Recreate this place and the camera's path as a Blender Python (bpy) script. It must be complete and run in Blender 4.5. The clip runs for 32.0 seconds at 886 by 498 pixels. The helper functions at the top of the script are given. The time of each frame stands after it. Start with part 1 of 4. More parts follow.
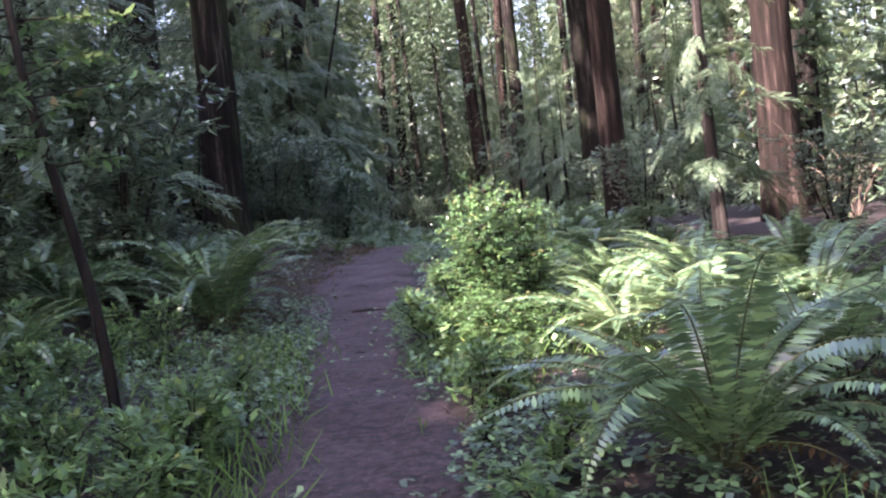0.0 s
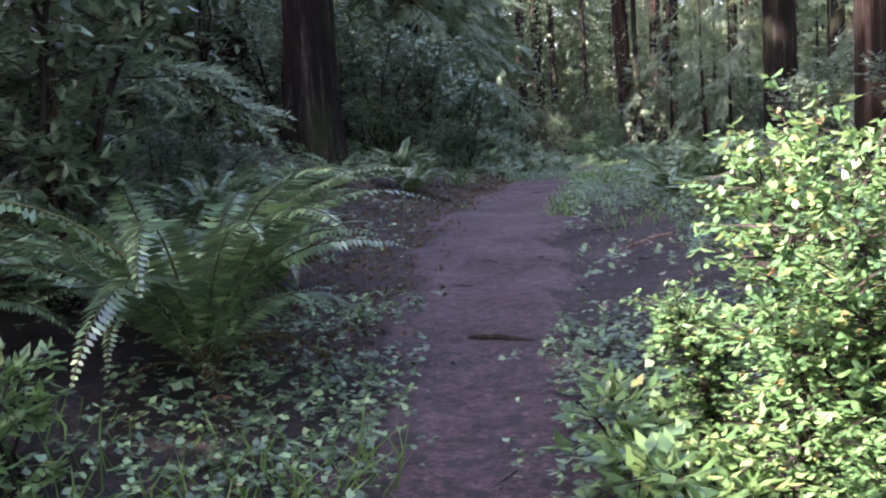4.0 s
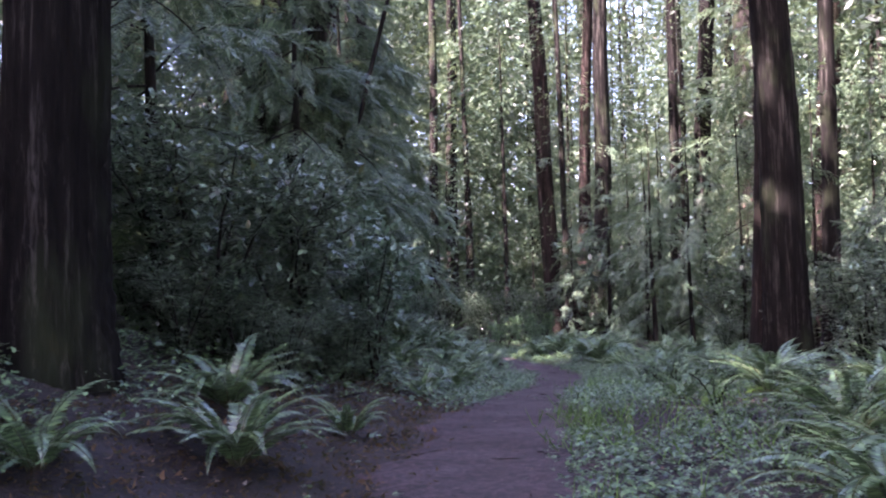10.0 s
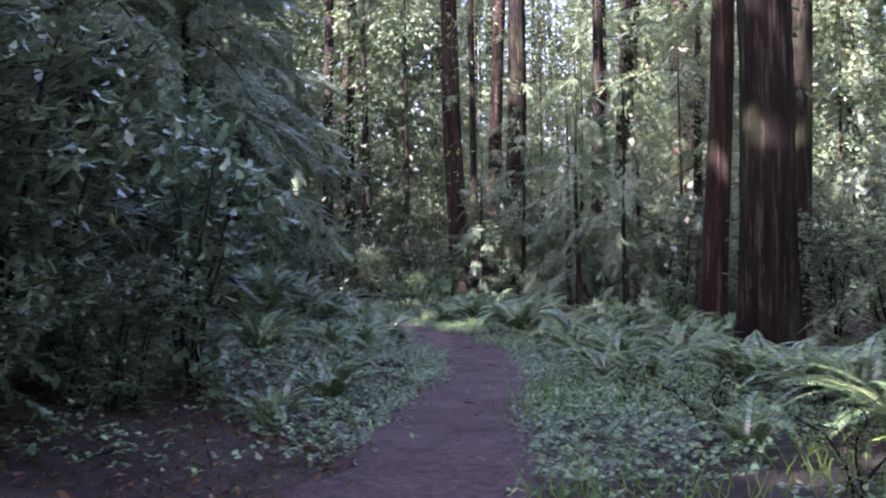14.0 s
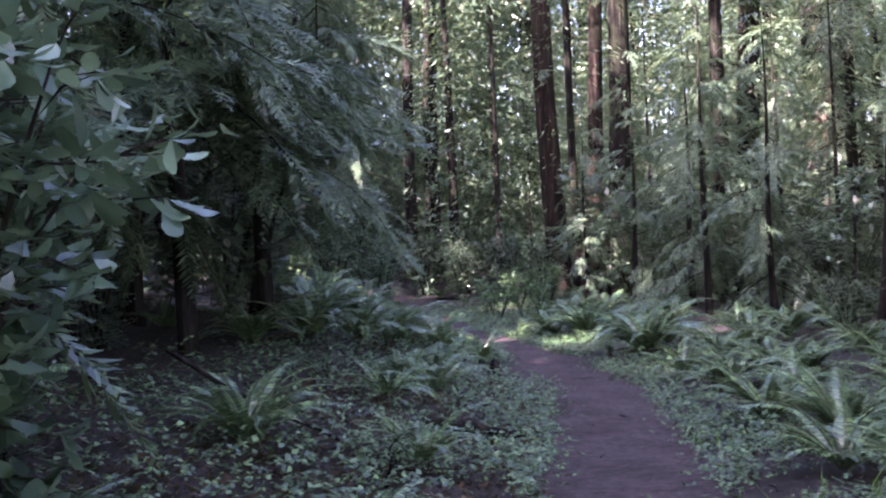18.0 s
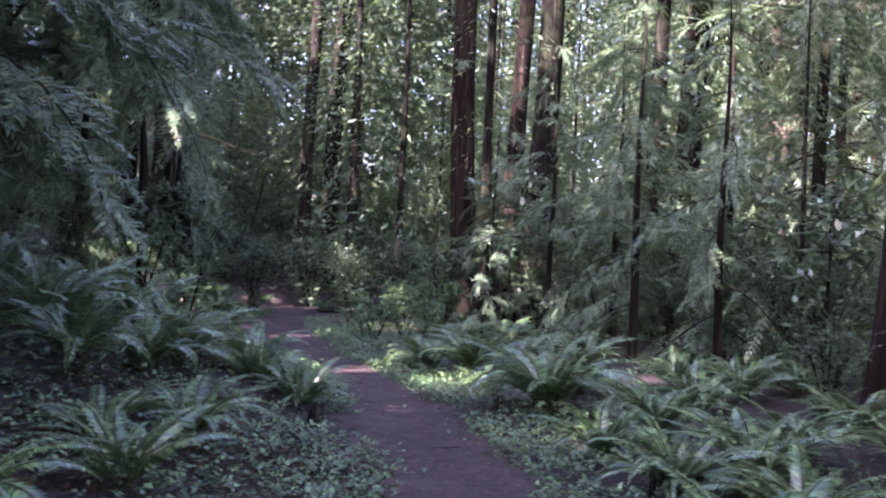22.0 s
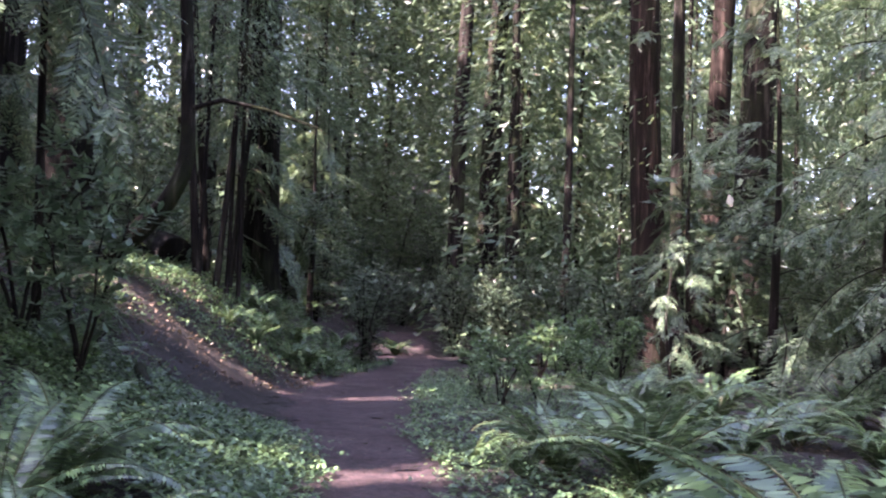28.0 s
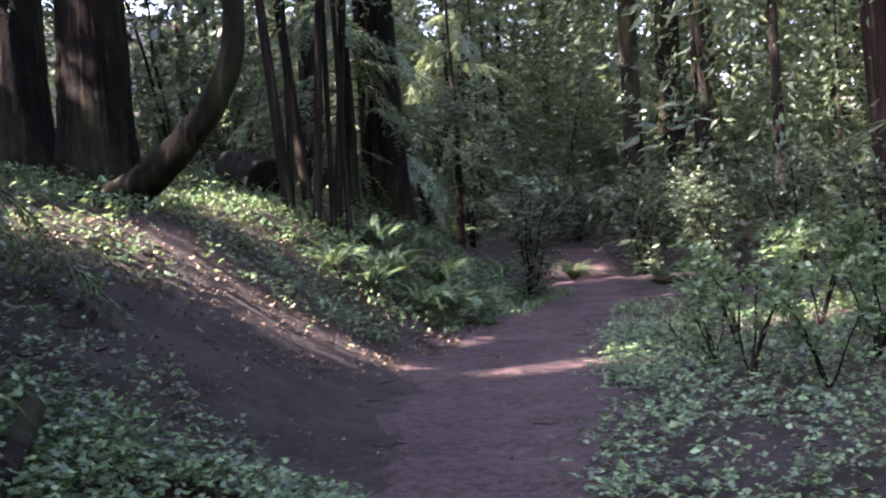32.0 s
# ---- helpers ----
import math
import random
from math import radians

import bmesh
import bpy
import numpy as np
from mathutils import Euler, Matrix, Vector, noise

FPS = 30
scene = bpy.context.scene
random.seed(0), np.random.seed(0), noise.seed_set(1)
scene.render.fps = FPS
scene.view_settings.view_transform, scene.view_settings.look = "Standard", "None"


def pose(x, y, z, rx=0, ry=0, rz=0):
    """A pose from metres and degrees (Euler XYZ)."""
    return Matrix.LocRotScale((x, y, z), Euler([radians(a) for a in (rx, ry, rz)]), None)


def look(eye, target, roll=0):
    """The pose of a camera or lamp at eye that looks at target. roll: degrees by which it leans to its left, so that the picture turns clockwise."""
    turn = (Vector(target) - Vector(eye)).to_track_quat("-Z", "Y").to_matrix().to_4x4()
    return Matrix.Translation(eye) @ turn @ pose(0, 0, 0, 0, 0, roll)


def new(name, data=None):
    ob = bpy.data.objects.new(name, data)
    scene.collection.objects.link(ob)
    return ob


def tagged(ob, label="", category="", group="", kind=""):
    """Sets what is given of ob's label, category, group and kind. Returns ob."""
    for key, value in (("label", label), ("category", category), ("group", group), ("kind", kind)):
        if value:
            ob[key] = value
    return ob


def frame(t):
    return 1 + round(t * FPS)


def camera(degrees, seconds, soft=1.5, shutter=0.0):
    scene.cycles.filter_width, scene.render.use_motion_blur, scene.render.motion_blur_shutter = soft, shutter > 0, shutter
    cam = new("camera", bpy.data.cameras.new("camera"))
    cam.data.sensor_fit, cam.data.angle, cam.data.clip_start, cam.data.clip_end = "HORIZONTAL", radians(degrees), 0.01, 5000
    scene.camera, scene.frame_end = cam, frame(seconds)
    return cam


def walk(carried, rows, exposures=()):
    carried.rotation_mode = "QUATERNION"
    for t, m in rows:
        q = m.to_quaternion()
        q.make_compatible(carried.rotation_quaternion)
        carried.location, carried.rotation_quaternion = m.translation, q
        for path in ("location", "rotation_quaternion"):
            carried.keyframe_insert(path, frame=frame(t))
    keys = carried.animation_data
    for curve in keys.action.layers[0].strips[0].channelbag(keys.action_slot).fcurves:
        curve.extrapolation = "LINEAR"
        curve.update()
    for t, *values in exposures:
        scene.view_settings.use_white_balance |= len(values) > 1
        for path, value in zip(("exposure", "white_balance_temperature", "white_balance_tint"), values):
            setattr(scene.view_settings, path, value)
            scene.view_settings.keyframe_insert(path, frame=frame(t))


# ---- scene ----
cam = camera(46.0, 32.0, soft=2.2)
PATH = [
    (0, (-0.048, -0.000, 1.815), (-0.060, 1.998, 1.734), -6.5),
    (0.5, (-0.157, 0.697, 1.838), (-0.246, 2.691, 1.709), -3.2),
    (1, (-0.144, 1.404, 1.813), (-0.250, 3.396, 1.667), -3.9),
    (1.5, (-0.161, 2.105, 1.851), (-0.446, 4.082, 1.761), -3.1),
    (2, (-0.271, 2.822, 1.829), (-0.568, 4.800, 1.806), -3.0),
    (2.5, (-0.321, 3.512, 1.798), (-0.766, 5.460, 1.710), -4.6),
    (3, (-0.358, 4.187, 1.852), (-0.780, 6.130, 1.637), -9.1),
    (3.5, (-0.406, 4.848, 1.920), (-0.743, 6.806, 1.693), -5.5),
    (4, (-0.513, 5.483, 1.962), (-0.773, 7.454, 1.745), -4.1),
    (4.5, (-0.565, 6.155, 2.013), (-0.771, 8.141, 1.898), -6.2),
    (6.5, (-0.808, 9.052, 1.982), (-0.882, 11.048, 2.087), -4.1),
    (7, (-0.872, 9.729, 1.998), (-0.958, 11.725, 2.096), 2.6),
    (7.5, (-0.947, 10.442, 1.980), (-0.945, 12.440, 2.058), -0.7),
    (8, (-1.060, 11.149, 1.980), (-1.162, 13.146, 2.041), -3.3),
    (8.5, (-1.136, 11.833, 2.020), (-1.101, 13.833, 1.988), -0.3),
    (9, (-1.180, 12.477, 2.133), (-1.262, 14.475, 2.117), -6.5),
    (9.5, (-1.277, 13.049, 2.169), (-1.404, 15.044, 2.196), -1.8),
    (10, (-1.288, 13.617, 2.178), (-1.349, 15.613, 2.281), -1.8),
    (10.5, (-1.367, 14.275, 2.200), (-1.367, 16.271, 2.318), 2.2),
    (11, (-1.380, 14.991, 2.196), (-1.327, 16.989, 2.249), 3.1),
    (11.5, (-1.320, 15.728, 2.210), (-1.262, 17.726, 2.256), 0.5),
    (12, (-1.292, 16.461, 2.218), (-1.051, 18.444, 2.313), 2.4),
    (12.5, (-1.289, 17.164, 2.192), (-1.019, 19.144, 2.291), 0.5),
    (13, (-1.312, 17.862, 2.245), (-1.153, 19.856, 2.259), 1.9),
    (13.5, (-1.281, 18.538, 2.224), (-1.136, 20.533, 2.238), -1.0),
    (15.5, (-1.177, 21.089, 2.392), (-1.095, 23.086, 2.313), 0.1),
    (16, (-1.028, 21.696, 2.299), (-1.122, 23.691, 2.201), -4.2),
    (16.5, (-0.969, 22.319, 2.230), (-1.107, 24.312, 2.141), -3.1),
    (17, (-1.072, 22.983, 2.355), (-1.194, 24.978, 2.285), -3.6),
    (17.5, (-1.104, 23.660, 2.372), (-1.175, 25.658, 2.310), -2.2),
    (18, (-1.082, 24.354, 2.370), (-1.126, 26.354, 2.367), -2.5),
    (18.5, (-1.029, 25.029, 2.339), (-1.060, 27.029, 2.301), 0.8),
    (19, (-0.972, 25.748, 2.304), (-0.868, 27.745, 2.250), -0.4),
    (19.5, (-0.890, 26.462, 2.269), (-0.828, 28.461, 2.250), 0.0),
    (20, (-0.800, 27.192, 2.247), (-0.687, 29.189, 2.216), -2.6),
    (20.5, (-0.669, 27.933, 2.214), (-0.520, 29.927, 2.263), -0.3),
    (21, (-0.558, 28.563, 2.173), (-0.446, 30.558, 2.262), 0.3),
    (21.5, (-0.342, 29.225, 2.106), (-0.192, 31.219, 2.170), -0.6),
    (22, (-0.099, 29.919, 2.067), (0.011, 31.916, 2.099), 2.7),
    (22.5, (0.185, 30.606, 1.976), (0.188, 32.606, 1.944), 2.8),
    (23, (0.428, 31.278, 1.908), (0.261, 33.271, 1.953), 1.8),
    (23.5, (0.622, 31.947, 1.847), (0.403, 33.933, 1.939), 1.9),
    (24, (0.755, 32.596, 1.822), (0.419, 34.564, 1.938), 1.4),
    (24.5, (0.794, 33.284, 1.800), (0.427, 35.246, 1.924), -1.3),
    (26.5, (0.940, 36.207, 1.719), (0.414, 38.133, 1.845), 3.7),
    (27, (0.986, 36.961, 1.696), (0.603, 38.922, 1.787), 0.3),
    (27.5, (0.906, 37.666, 1.674), (0.480, 39.617, 1.786), 0.0),
    (28, (0.875, 38.356, 1.659), (0.609, 40.334, 1.777), 1.9),
    (28.5, (0.779, 39.060, 1.668), (0.439, 41.029, 1.744), 0.6),
    (29, (0.665, 39.741, 1.693), (0.215, 41.690, 1.713), 2.6),
    (29.5, (0.606, 40.480, 1.683), (0.153, 42.425, 1.784), 3.3),
    (30, (0.520, 41.126, 1.678), (-0.052, 43.039, 1.786), -0.7),
    (30.5, (0.449, 41.806, 1.684), (-0.148, 43.707, 1.849), -2.0),
    (31, (0.284, 42.468, 1.697), (-0.414, 44.341, 1.754), -3.2),
    (31.5, (0.196, 43.153, 1.718), (-0.523, 45.018, 1.748), -5.0),
    (32, (0.005, 43.832, 1.728), (-0.590, 45.741, 1.689), -3.7),
]
walk(cam, [(t, look(eye, target, roll)) for t, eye, target, roll in PATH], [(0, 3.42, 6500, 38), (3, 3.74, 6600, 36), (4.3, 3.64, 6550, 36), (7, 3.54, 6250, 48), (12, 3.42, 6200, 47), (17, 3.66, 6250, 45), (22, 3.51, 6200, 44), (27, 3.68, 6450, 42), (32, 4.03, 6850, 37)])

# ---- light ----
world = bpy.data.worlds.new("forest_sky")
scene.world = world
world.use_nodes = True
wn = world.node_tree
SUN = Vector((-0.56, -0.50, 0.66)).normalized()
sky = wn.nodes.new("ShaderNodeTexSky")
sky.sky_type = "NISHITA"
sky.sun_disc = False
sky.sun_elevation = math.asin(SUN.z)
sky.sun_rotation = math.atan2(SUN.x, SUN.y)
sky.air_density, sky.dust_density, sky.ozone_density = 1.0, 2.5, 1.0
wn.links.new(sky.outputs[0], wn.nodes["Background"].inputs[0])
wn.nodes["Background"].inputs[1].default_value = 0.15
sun = new("sun", bpy.data.lights.new("sun", "SUN"))
sun.data.energy, sun.data.angle, sun.data.color = 4.6, radians(0.5), (1.0, 0.93, 0.82)
sun.matrix_world = Matrix.Translation((0, 0, 60)) @ SUN.to_track_quat("Z", "Y").to_matrix().to_4x4()

rng = np.random.default_rng(7)


# ---- materials ----
def nodes_of(name):
    m = bpy.data.materials.new(name)
    m.use_nodes = True
    t = m.node_tree
    return m, t, t.nodes["Principled BSDF"]


def ramp(t, src, stops):
    r = t.nodes.new("ShaderNodeValToRGB")
    e = r.color_ramp.elements
    while len(e) < len(stops):
        e.new(0.5)
    for el, (p, c) in zip(e, stops):
        el.position, el.color = p, (*c, 1)
    t.links.new(src, r.inputs[0])
    return r.outputs[0]


def noise_tex(t, scale, detail=4.0, stretch=(1, 1, 1), rough=0.6):
    c = t.nodes.new("ShaderNodeTexCoord")
    m = t.nodes.new("ShaderNodeMapping")
    m.inputs["Scale"].default_value = stretch
    t.links.new(c.outputs["Object"], m.inputs[0])
    n = t.nodes.new("ShaderNodeTexNoise")
    n.inputs["Scale"].default_value, n.inputs["Detail"].default_value, n.inputs["Roughness"].default_value = scale, detail, rough
    t.links.new(m.outputs[0], n.inputs["Vector"])
    return n.outputs[0]


def mixed(t, a, b, fac, kind="MIX"):
    m = t.nodes.new("ShaderNodeMix")
    m.data_type, m.blend_type = "RGBA", kind
    for sock, v in ((m.inputs[6], a), (m.inputs[7], b), (m.inputs[0], fac)):
        if isinstance(v, (int, float)):
            sock.default_value = v
        elif isinstance(v, tuple):
            sock.default_value = (*v, 1)
        else:
            t.links.new(v, sock)
    return m.outputs[2]


def bump(t, p, src, strength, distance):
    b = t.nodes.new("ShaderNodeBump")
    b.inputs["Strength"].default_value, b.inputs["Distance"].default_value = strength, distance
    t.links.new(src, b.inputs["Height"])
    t.links.new(b.outputs[0], p.inputs["Normal"])


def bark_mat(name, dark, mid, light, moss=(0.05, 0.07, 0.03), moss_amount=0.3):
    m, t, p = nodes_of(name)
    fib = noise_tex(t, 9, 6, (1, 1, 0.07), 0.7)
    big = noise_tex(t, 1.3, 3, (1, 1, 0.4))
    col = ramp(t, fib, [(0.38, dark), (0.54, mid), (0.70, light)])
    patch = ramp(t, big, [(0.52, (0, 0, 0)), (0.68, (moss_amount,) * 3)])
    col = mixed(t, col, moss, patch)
    t.links.new(col, p.inputs["Base Color"])
    p.inputs["Roughness"].default_value = 0.95
    p.inputs["Specular IOR Level"].default_value = 0.15
    bump(t, p, fib, 0.9, 0.03)
    return m


def leaf_mat(name, dark, light, rough=0.45, spec=0.5, through_light=0.35, old=None, old_amount=0.1, back=None):
    """Leaf: colour differs leaf by leaf, with some light let through."""
    m, t, p = nodes_of(name)
    g = t.nodes.new("ShaderNodeNewGeometry")
    o = t.nodes.new("ShaderNodeObjectInfo")
    add = t.nodes.new("ShaderNodeMath")
    add.operation = "ADD"
    t.links.new(g.outputs["Random Per Island"], add.inputs[0])
    t.links.new(o.outputs["Random"], add.inputs[1])
    fr = t.nodes.new("ShaderNodeMath")
    fr.operation = "FRACT"
    t.links.new(add.outputs[0], fr.inputs[0])
    top = 1.0 - old_amount if old else 1.0
    stops = [(0.0, dark), (0.6 * top, tuple(0.7 * d + 0.3 * q for d, q in zip(dark, light))), (top, tuple(1.2 * q for q in light))]
    if old:
        stops.append((1.0, old))
    col = ramp(t, fr.outputs[0], stops)
    n = noise_tex(t, 23, 2)
    col = mixed(t, col, (0.5, 0.5, 0.5), ramp(t, n, [(0.35, (0.0,) * 3), (0.75, (0.35,) * 3)]), "MULTIPLY")
    t.links.new(col, p.inputs["Base Color"])
    p.inputs["Roughness"].default_value = rough
    p.inputs["Specular IOR Level"].default_value = spec
    tr = t.nodes.new("ShaderNodeBsdfTranslucent")
    t.links.new(mixed(t, col, (0.55, 0.75, 0.28), 0.25, "MIX"), tr.inputs["Color"])
    mx = t.nodes.new("ShaderNodeMixShader")
    mx.inputs[0].default_value = through_light
    t.links.new(p.outputs[0], mx.inputs[1])
    t.links.new(tr.outputs[0], mx.inputs[2])
    t.links.new(mx.outputs[0], t.nodes["Material Output"].inputs["Surface"])
    return m


def soil_mat(name, stops, fine=28, rough=0.9, relief=0.03):
    m, t, p = nodes_of(name)
    a = noise_tex(t, fine, 7, (1, 1, 1), 0.78)
    b = noise_tex(t, 1.1, 4)
    col = ramp(t, a, stops)
    col = mixed(t, col, (0.45, 0.45, 0.47), ramp(t, b, [(0.4, (0, 0, 0)), (0.7, (0.55,) * 3)]), "MULTIPLY")
    c = noise_tex(t, fine * 0.38, 3, (1, 1, 1), 0.6)
    col = mixed(t, col, (0.26, 0.24, 0.25), ramp(t, c, [(0.46, (0, 0, 0)), (0.58, (0.95,) * 3)]), "MULTIPLY")
    t.links.new(col, p.inputs["Base Color"])
    t.links.new(ramp(t, b, [(0.3, (0.62,) * 3), (0.7, (rough,) * 3)]), p.inputs["Roughness"])
    bump(t, p, a, 0.9, relief)
    return m


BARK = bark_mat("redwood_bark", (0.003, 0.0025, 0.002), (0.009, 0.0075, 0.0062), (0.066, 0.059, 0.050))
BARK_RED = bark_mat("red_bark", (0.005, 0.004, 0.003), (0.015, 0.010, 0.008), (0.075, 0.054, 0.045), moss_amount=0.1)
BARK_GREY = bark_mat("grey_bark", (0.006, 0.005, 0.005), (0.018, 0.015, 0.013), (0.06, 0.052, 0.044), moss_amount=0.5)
DEADWOOD = bark_mat("dead_wood", (0.05, 0.04, 0.03), (0.17, 0.13, 0.10), (0.35, 0.28, 0.22), moss_amount=0.15)
SOIL = soil_mat("forest_litter", [(0.36, (0.004, 0.003, 0.003)), (0.48, (0.015, 0.009, 0.008)), (0.58, (0.037, 0.021, 0.019)), (0.68, (0.12, 0.078, 0.062))])
TRAIL = soil_mat("packed_earth", [(0.36, (0.012, 0.006, 0.007)), (0.47, (0.044, 0.023, 0.025)), (0.57, (0.090, 0.051, 0.054)), (0.68, (0.21, 0.142, 0.135))], 30, 0.85, 0.018)
FERN = leaf_mat("fern_green", (0.04, 0.085, 0.042), (0.19, 0.31, 0.13), 0.3, 0.75, 0.15)
FERN_OLD = leaf_mat("dead_fern", (0.035, 0.018, 0.010), (0.12, 0.065, 0.035), 0.8, 0.2, 0.2)
STEM = leaf_mat("green_stem", (0.05, 0.06, 0.02), (0.10, 0.10, 0.04), 0.6, 0.3, 0.0)
SORREL = leaf_mat("sorrel_green", (0.03, 0.07, 0.034), (0.17, 0.285, 0.12), 0.4, 0.5, 0.18)
GRASS = leaf_mat("grass_green", (0.06, 0.13, 0.03), (0.18, 0.32, 0.08), 0.5, 0.4, 0.35)
BROAD = leaf_mat("leathery_leaf", (0.045, 0.080, 0.053), (0.205, 0.295, 0.185), 0.28, 0.8, 0.14, (0.16, 0.17, 0.05), 0.06)
SAPLING = leaf_mat("sapling_leaf", (0.05, 0.11, 0.055), (0.17, 0.28, 0.125), 0.36, 0.6, 0.3)
HERB = leaf_mat("fresh_herb_leaf", (0.045, 0.105, 0.035), (0.17, 0.30, 0.10), 0.4, 0.5, 0.3, (0.26, 0.26, 0.08), 0.05)
PALE = leaf_mat("pale_glossy_leaf", (0.060, 0.120, 0.078), (0.180, 0.280, 0.180), 0.36, 0.7, 0.22)
BUSH = leaf_mat("young_leaf", (0.038, 0.095, 0.038), (0.125, 0.25, 0.085), 0.42, 0.45, 0.3, (0.22, 0.12, 0.05), 0.06)
NEEDLE = leaf_mat("conifer_needle", (0.040, 0.075, 0.048), (0.185, 0.27, 0.15), 0.38, 0.45, 0.22, (0.12, 0.08, 0.045), 0.08)
CANOPY = leaf_mat("canopy_leaf", (0.011, 0.024, 0.015), (0.13, 0.195, 0.112), 0.42, 0.45, 0.28)
LITTER = leaf_mat("fallen_leaf", (0.05, 0.028, 0.018), (0.24, 0.17, 0.12), 0.75, 0.3, 0.05, (0.45, 0.40, 0.34), 0.08)
CRUMB = soil_mat("soil_crumb", [(0.3, (0.016, 0.010, 0.010)), (0.6, (0.07, 0.045, 0.046)), (0.8, (0.14, 0.10, 0.10))], 9)


# ---- building blocks ----
def mesh(name, verts, faces, mats, index=None, smooth=False):
    """A mesh of quads (faces: n x 4) or triangles (n x 3)."""
    verts, faces = np.asarray(verts, np.float32), np.asarray(faces, np.int32)
    me = bpy.data.meshes.new(name)
    k = faces.shape[1]
    me.vertices.add(len(verts))
    me.vertices.foreach_set("co", verts.ravel())
    me.loops.add(faces.size)
    me.loops.foreach_set("vertex_index", faces.ravel())
    me.polygons.add(len(faces))
    me.polygons.foreach_set("loop_start", np.arange(len(faces), dtype=np.int32) * k)
    for m in mats:
        me.materials.append(m)
    if index is not None:
        me.polygons.foreach_set("material_index", np.asarray(index, np.int32))
    if smooth:
        me.polygons.foreach_set("use_smooth", np.ones(len(faces), bool))
    me.update(calc_edges=True)
    return me


def part(name, me, parent, label="", m=None):
    ob = new(name, me)
    ob.parent = parent
    if m is not None:
        ob.matrix_basis = m
    return tagged(ob, label)


def thing(name, label, category, m=None, group="", kind=""):
    ob = new(name)
    ob.empty_display_size = 0.2
    if m is not None:
        ob.matrix_basis = m
    return tagged(ob, label, category, group, kind)


def tube(points, radii, seg=8, rough=0.0, seed=0, flute=0.0, flutes=9):
    """Verts and quads of a round tube along points."""
    pts = np.asarray(points, float)
    n = len(pts)
    tang = np.gradient(pts, axis=0)
    tang /= np.linalg.norm(tang, axis=1, keepdims=True) + 1e-9
    ref = np.array([1.0, 0, 0]) if abs(tang[0][2]) > 0.5 else np.array([0, 0, 1.0])
    side = np.cross(tang, ref)
    side /= np.linalg.norm(side, axis=1, keepdims=True) + 1e-9
    up = np.cross(side, tang)
    a = np.linspace(0, 2 * np.pi, seg, endpoint=False)
    r = np.asarray(radii, float)[:, None] * np.ones(seg)
    if rough or flute:
        g = np.random.default_rng(seed)
        ph = g.uniform(0, 6.28, 8)
        zz = np.cumsum(np.r_[0, np.linalg.norm(np.diff(pts, axis=0), axis=1)])[:, None]
        wob = sum(np.sin(k * a[None] + ph[k] + zz * (0.25 - 0.11 * k)) / k for k in (2, 3, 5))
        fur = np.abs(np.sin(flutes * a[None] / 2 * 1.0 + 0.35 * np.sin(zz * 0.9 + ph[0]) + 0.6 * np.sin(zz * 0.37 + 3 * a[None] + ph[1])))
        r = r * (1 + rough * wob - flute * (1 - fur) + 0.4 * flute * g.normal(0, 1, r.shape) * 0.5)
    v = pts[:, None] + r[:, :, None] * (np.cos(a)[None, :, None] * side[:, None] + np.sin(a)[None, :, None] * up[:, None])
    i = np.arange(n - 1)[:, None] * seg
    j = np.arange(seg)[None]
    f = np.stack([i + j, i + (j + 1) % seg, i + seg + (j + 1) % seg, i + seg + j], -1).reshape(-1, 4)
    return v.reshape(-1, 3), f


def joined(parts):
    vs, fs, off = [], [], 0
    for v, f in parts:
        vs.append(v)
        fs.append(f + off)
        off += len(v)
    return np.concatenate(vs), np.concatenate(fs)


def blades(base, along, across, length, width, bend=0.15, tip=0.15):
    """Pointed leaves, each of two quads bent along its middle. base, along, across: n x 3; length, width: n."""
    n = len(base)
    along = along / (np.linalg.norm(along, axis=1, keepdims=True) + 1e-9)
    nrm = np.cross(along, across)
    nrm /= np.linalg.norm(nrm, axis=1, keepdims=True) + 1e-9
    across = np.cross(nrm, along)
    L, W = length[:, None], width[:, None]
    mid = base + along * L * 0.45 + nrm * L * bend * 0.4
    v = np.stack([base - across * W * 0.06, base + across * W * 0.06, mid + across * W * 0.5, mid - across * W * 0.5,
                  base + along * L - nrm * L * bend * 0.5 + across * W * tip * 0.5, base + along * L - nrm * L * bend * 0.5 - across * W * tip * 0.5], 1)
    o = np.arange(n)[:, None] * 6
    f = np.concatenate([o + [0, 1, 2, 3], o + [3, 2, 4, 5]], 1).reshape(-1, 4)
    return v.reshape(-1, 3), f


def obovate(base, along, across, length, width):
    """Rounded leaves, broadest past the middle, folded a little along their length."""
    n = len(base)
    along = along / (np.linalg.norm(along, axis=1, keepdims=True) + 1e-9)
    nrm = np.cross(along, across)
    nrm /= np.linalg.norm(nrm, axis=1, keepdims=True) + 1e-9
    across = np.cross(nrm, along)
    L, W = length[:, None], width[:, None]
    rows = []
    for u, w, h in ((0.0, 0.05, 0.0), (0.38, 0.36, 0.06), (0.68, 0.5, 0.07), (0.9, 0.34, 0.02), (1.0, 0.06, -0.03)):
        c = base + along * L * u + nrm * L * h
        rows += [c - across * W * w, c + across * W * w]
    v = np.stack(rows, 1)
    o = np.arange(n)[:, None] * 10
    f = np.concatenate([o + [2 * k, 2 * k + 1, 2 * k + 3, 2 * k + 2] for k in range(4)], 1).reshape(-1, 4)
    return v.reshape(-1, 3), f


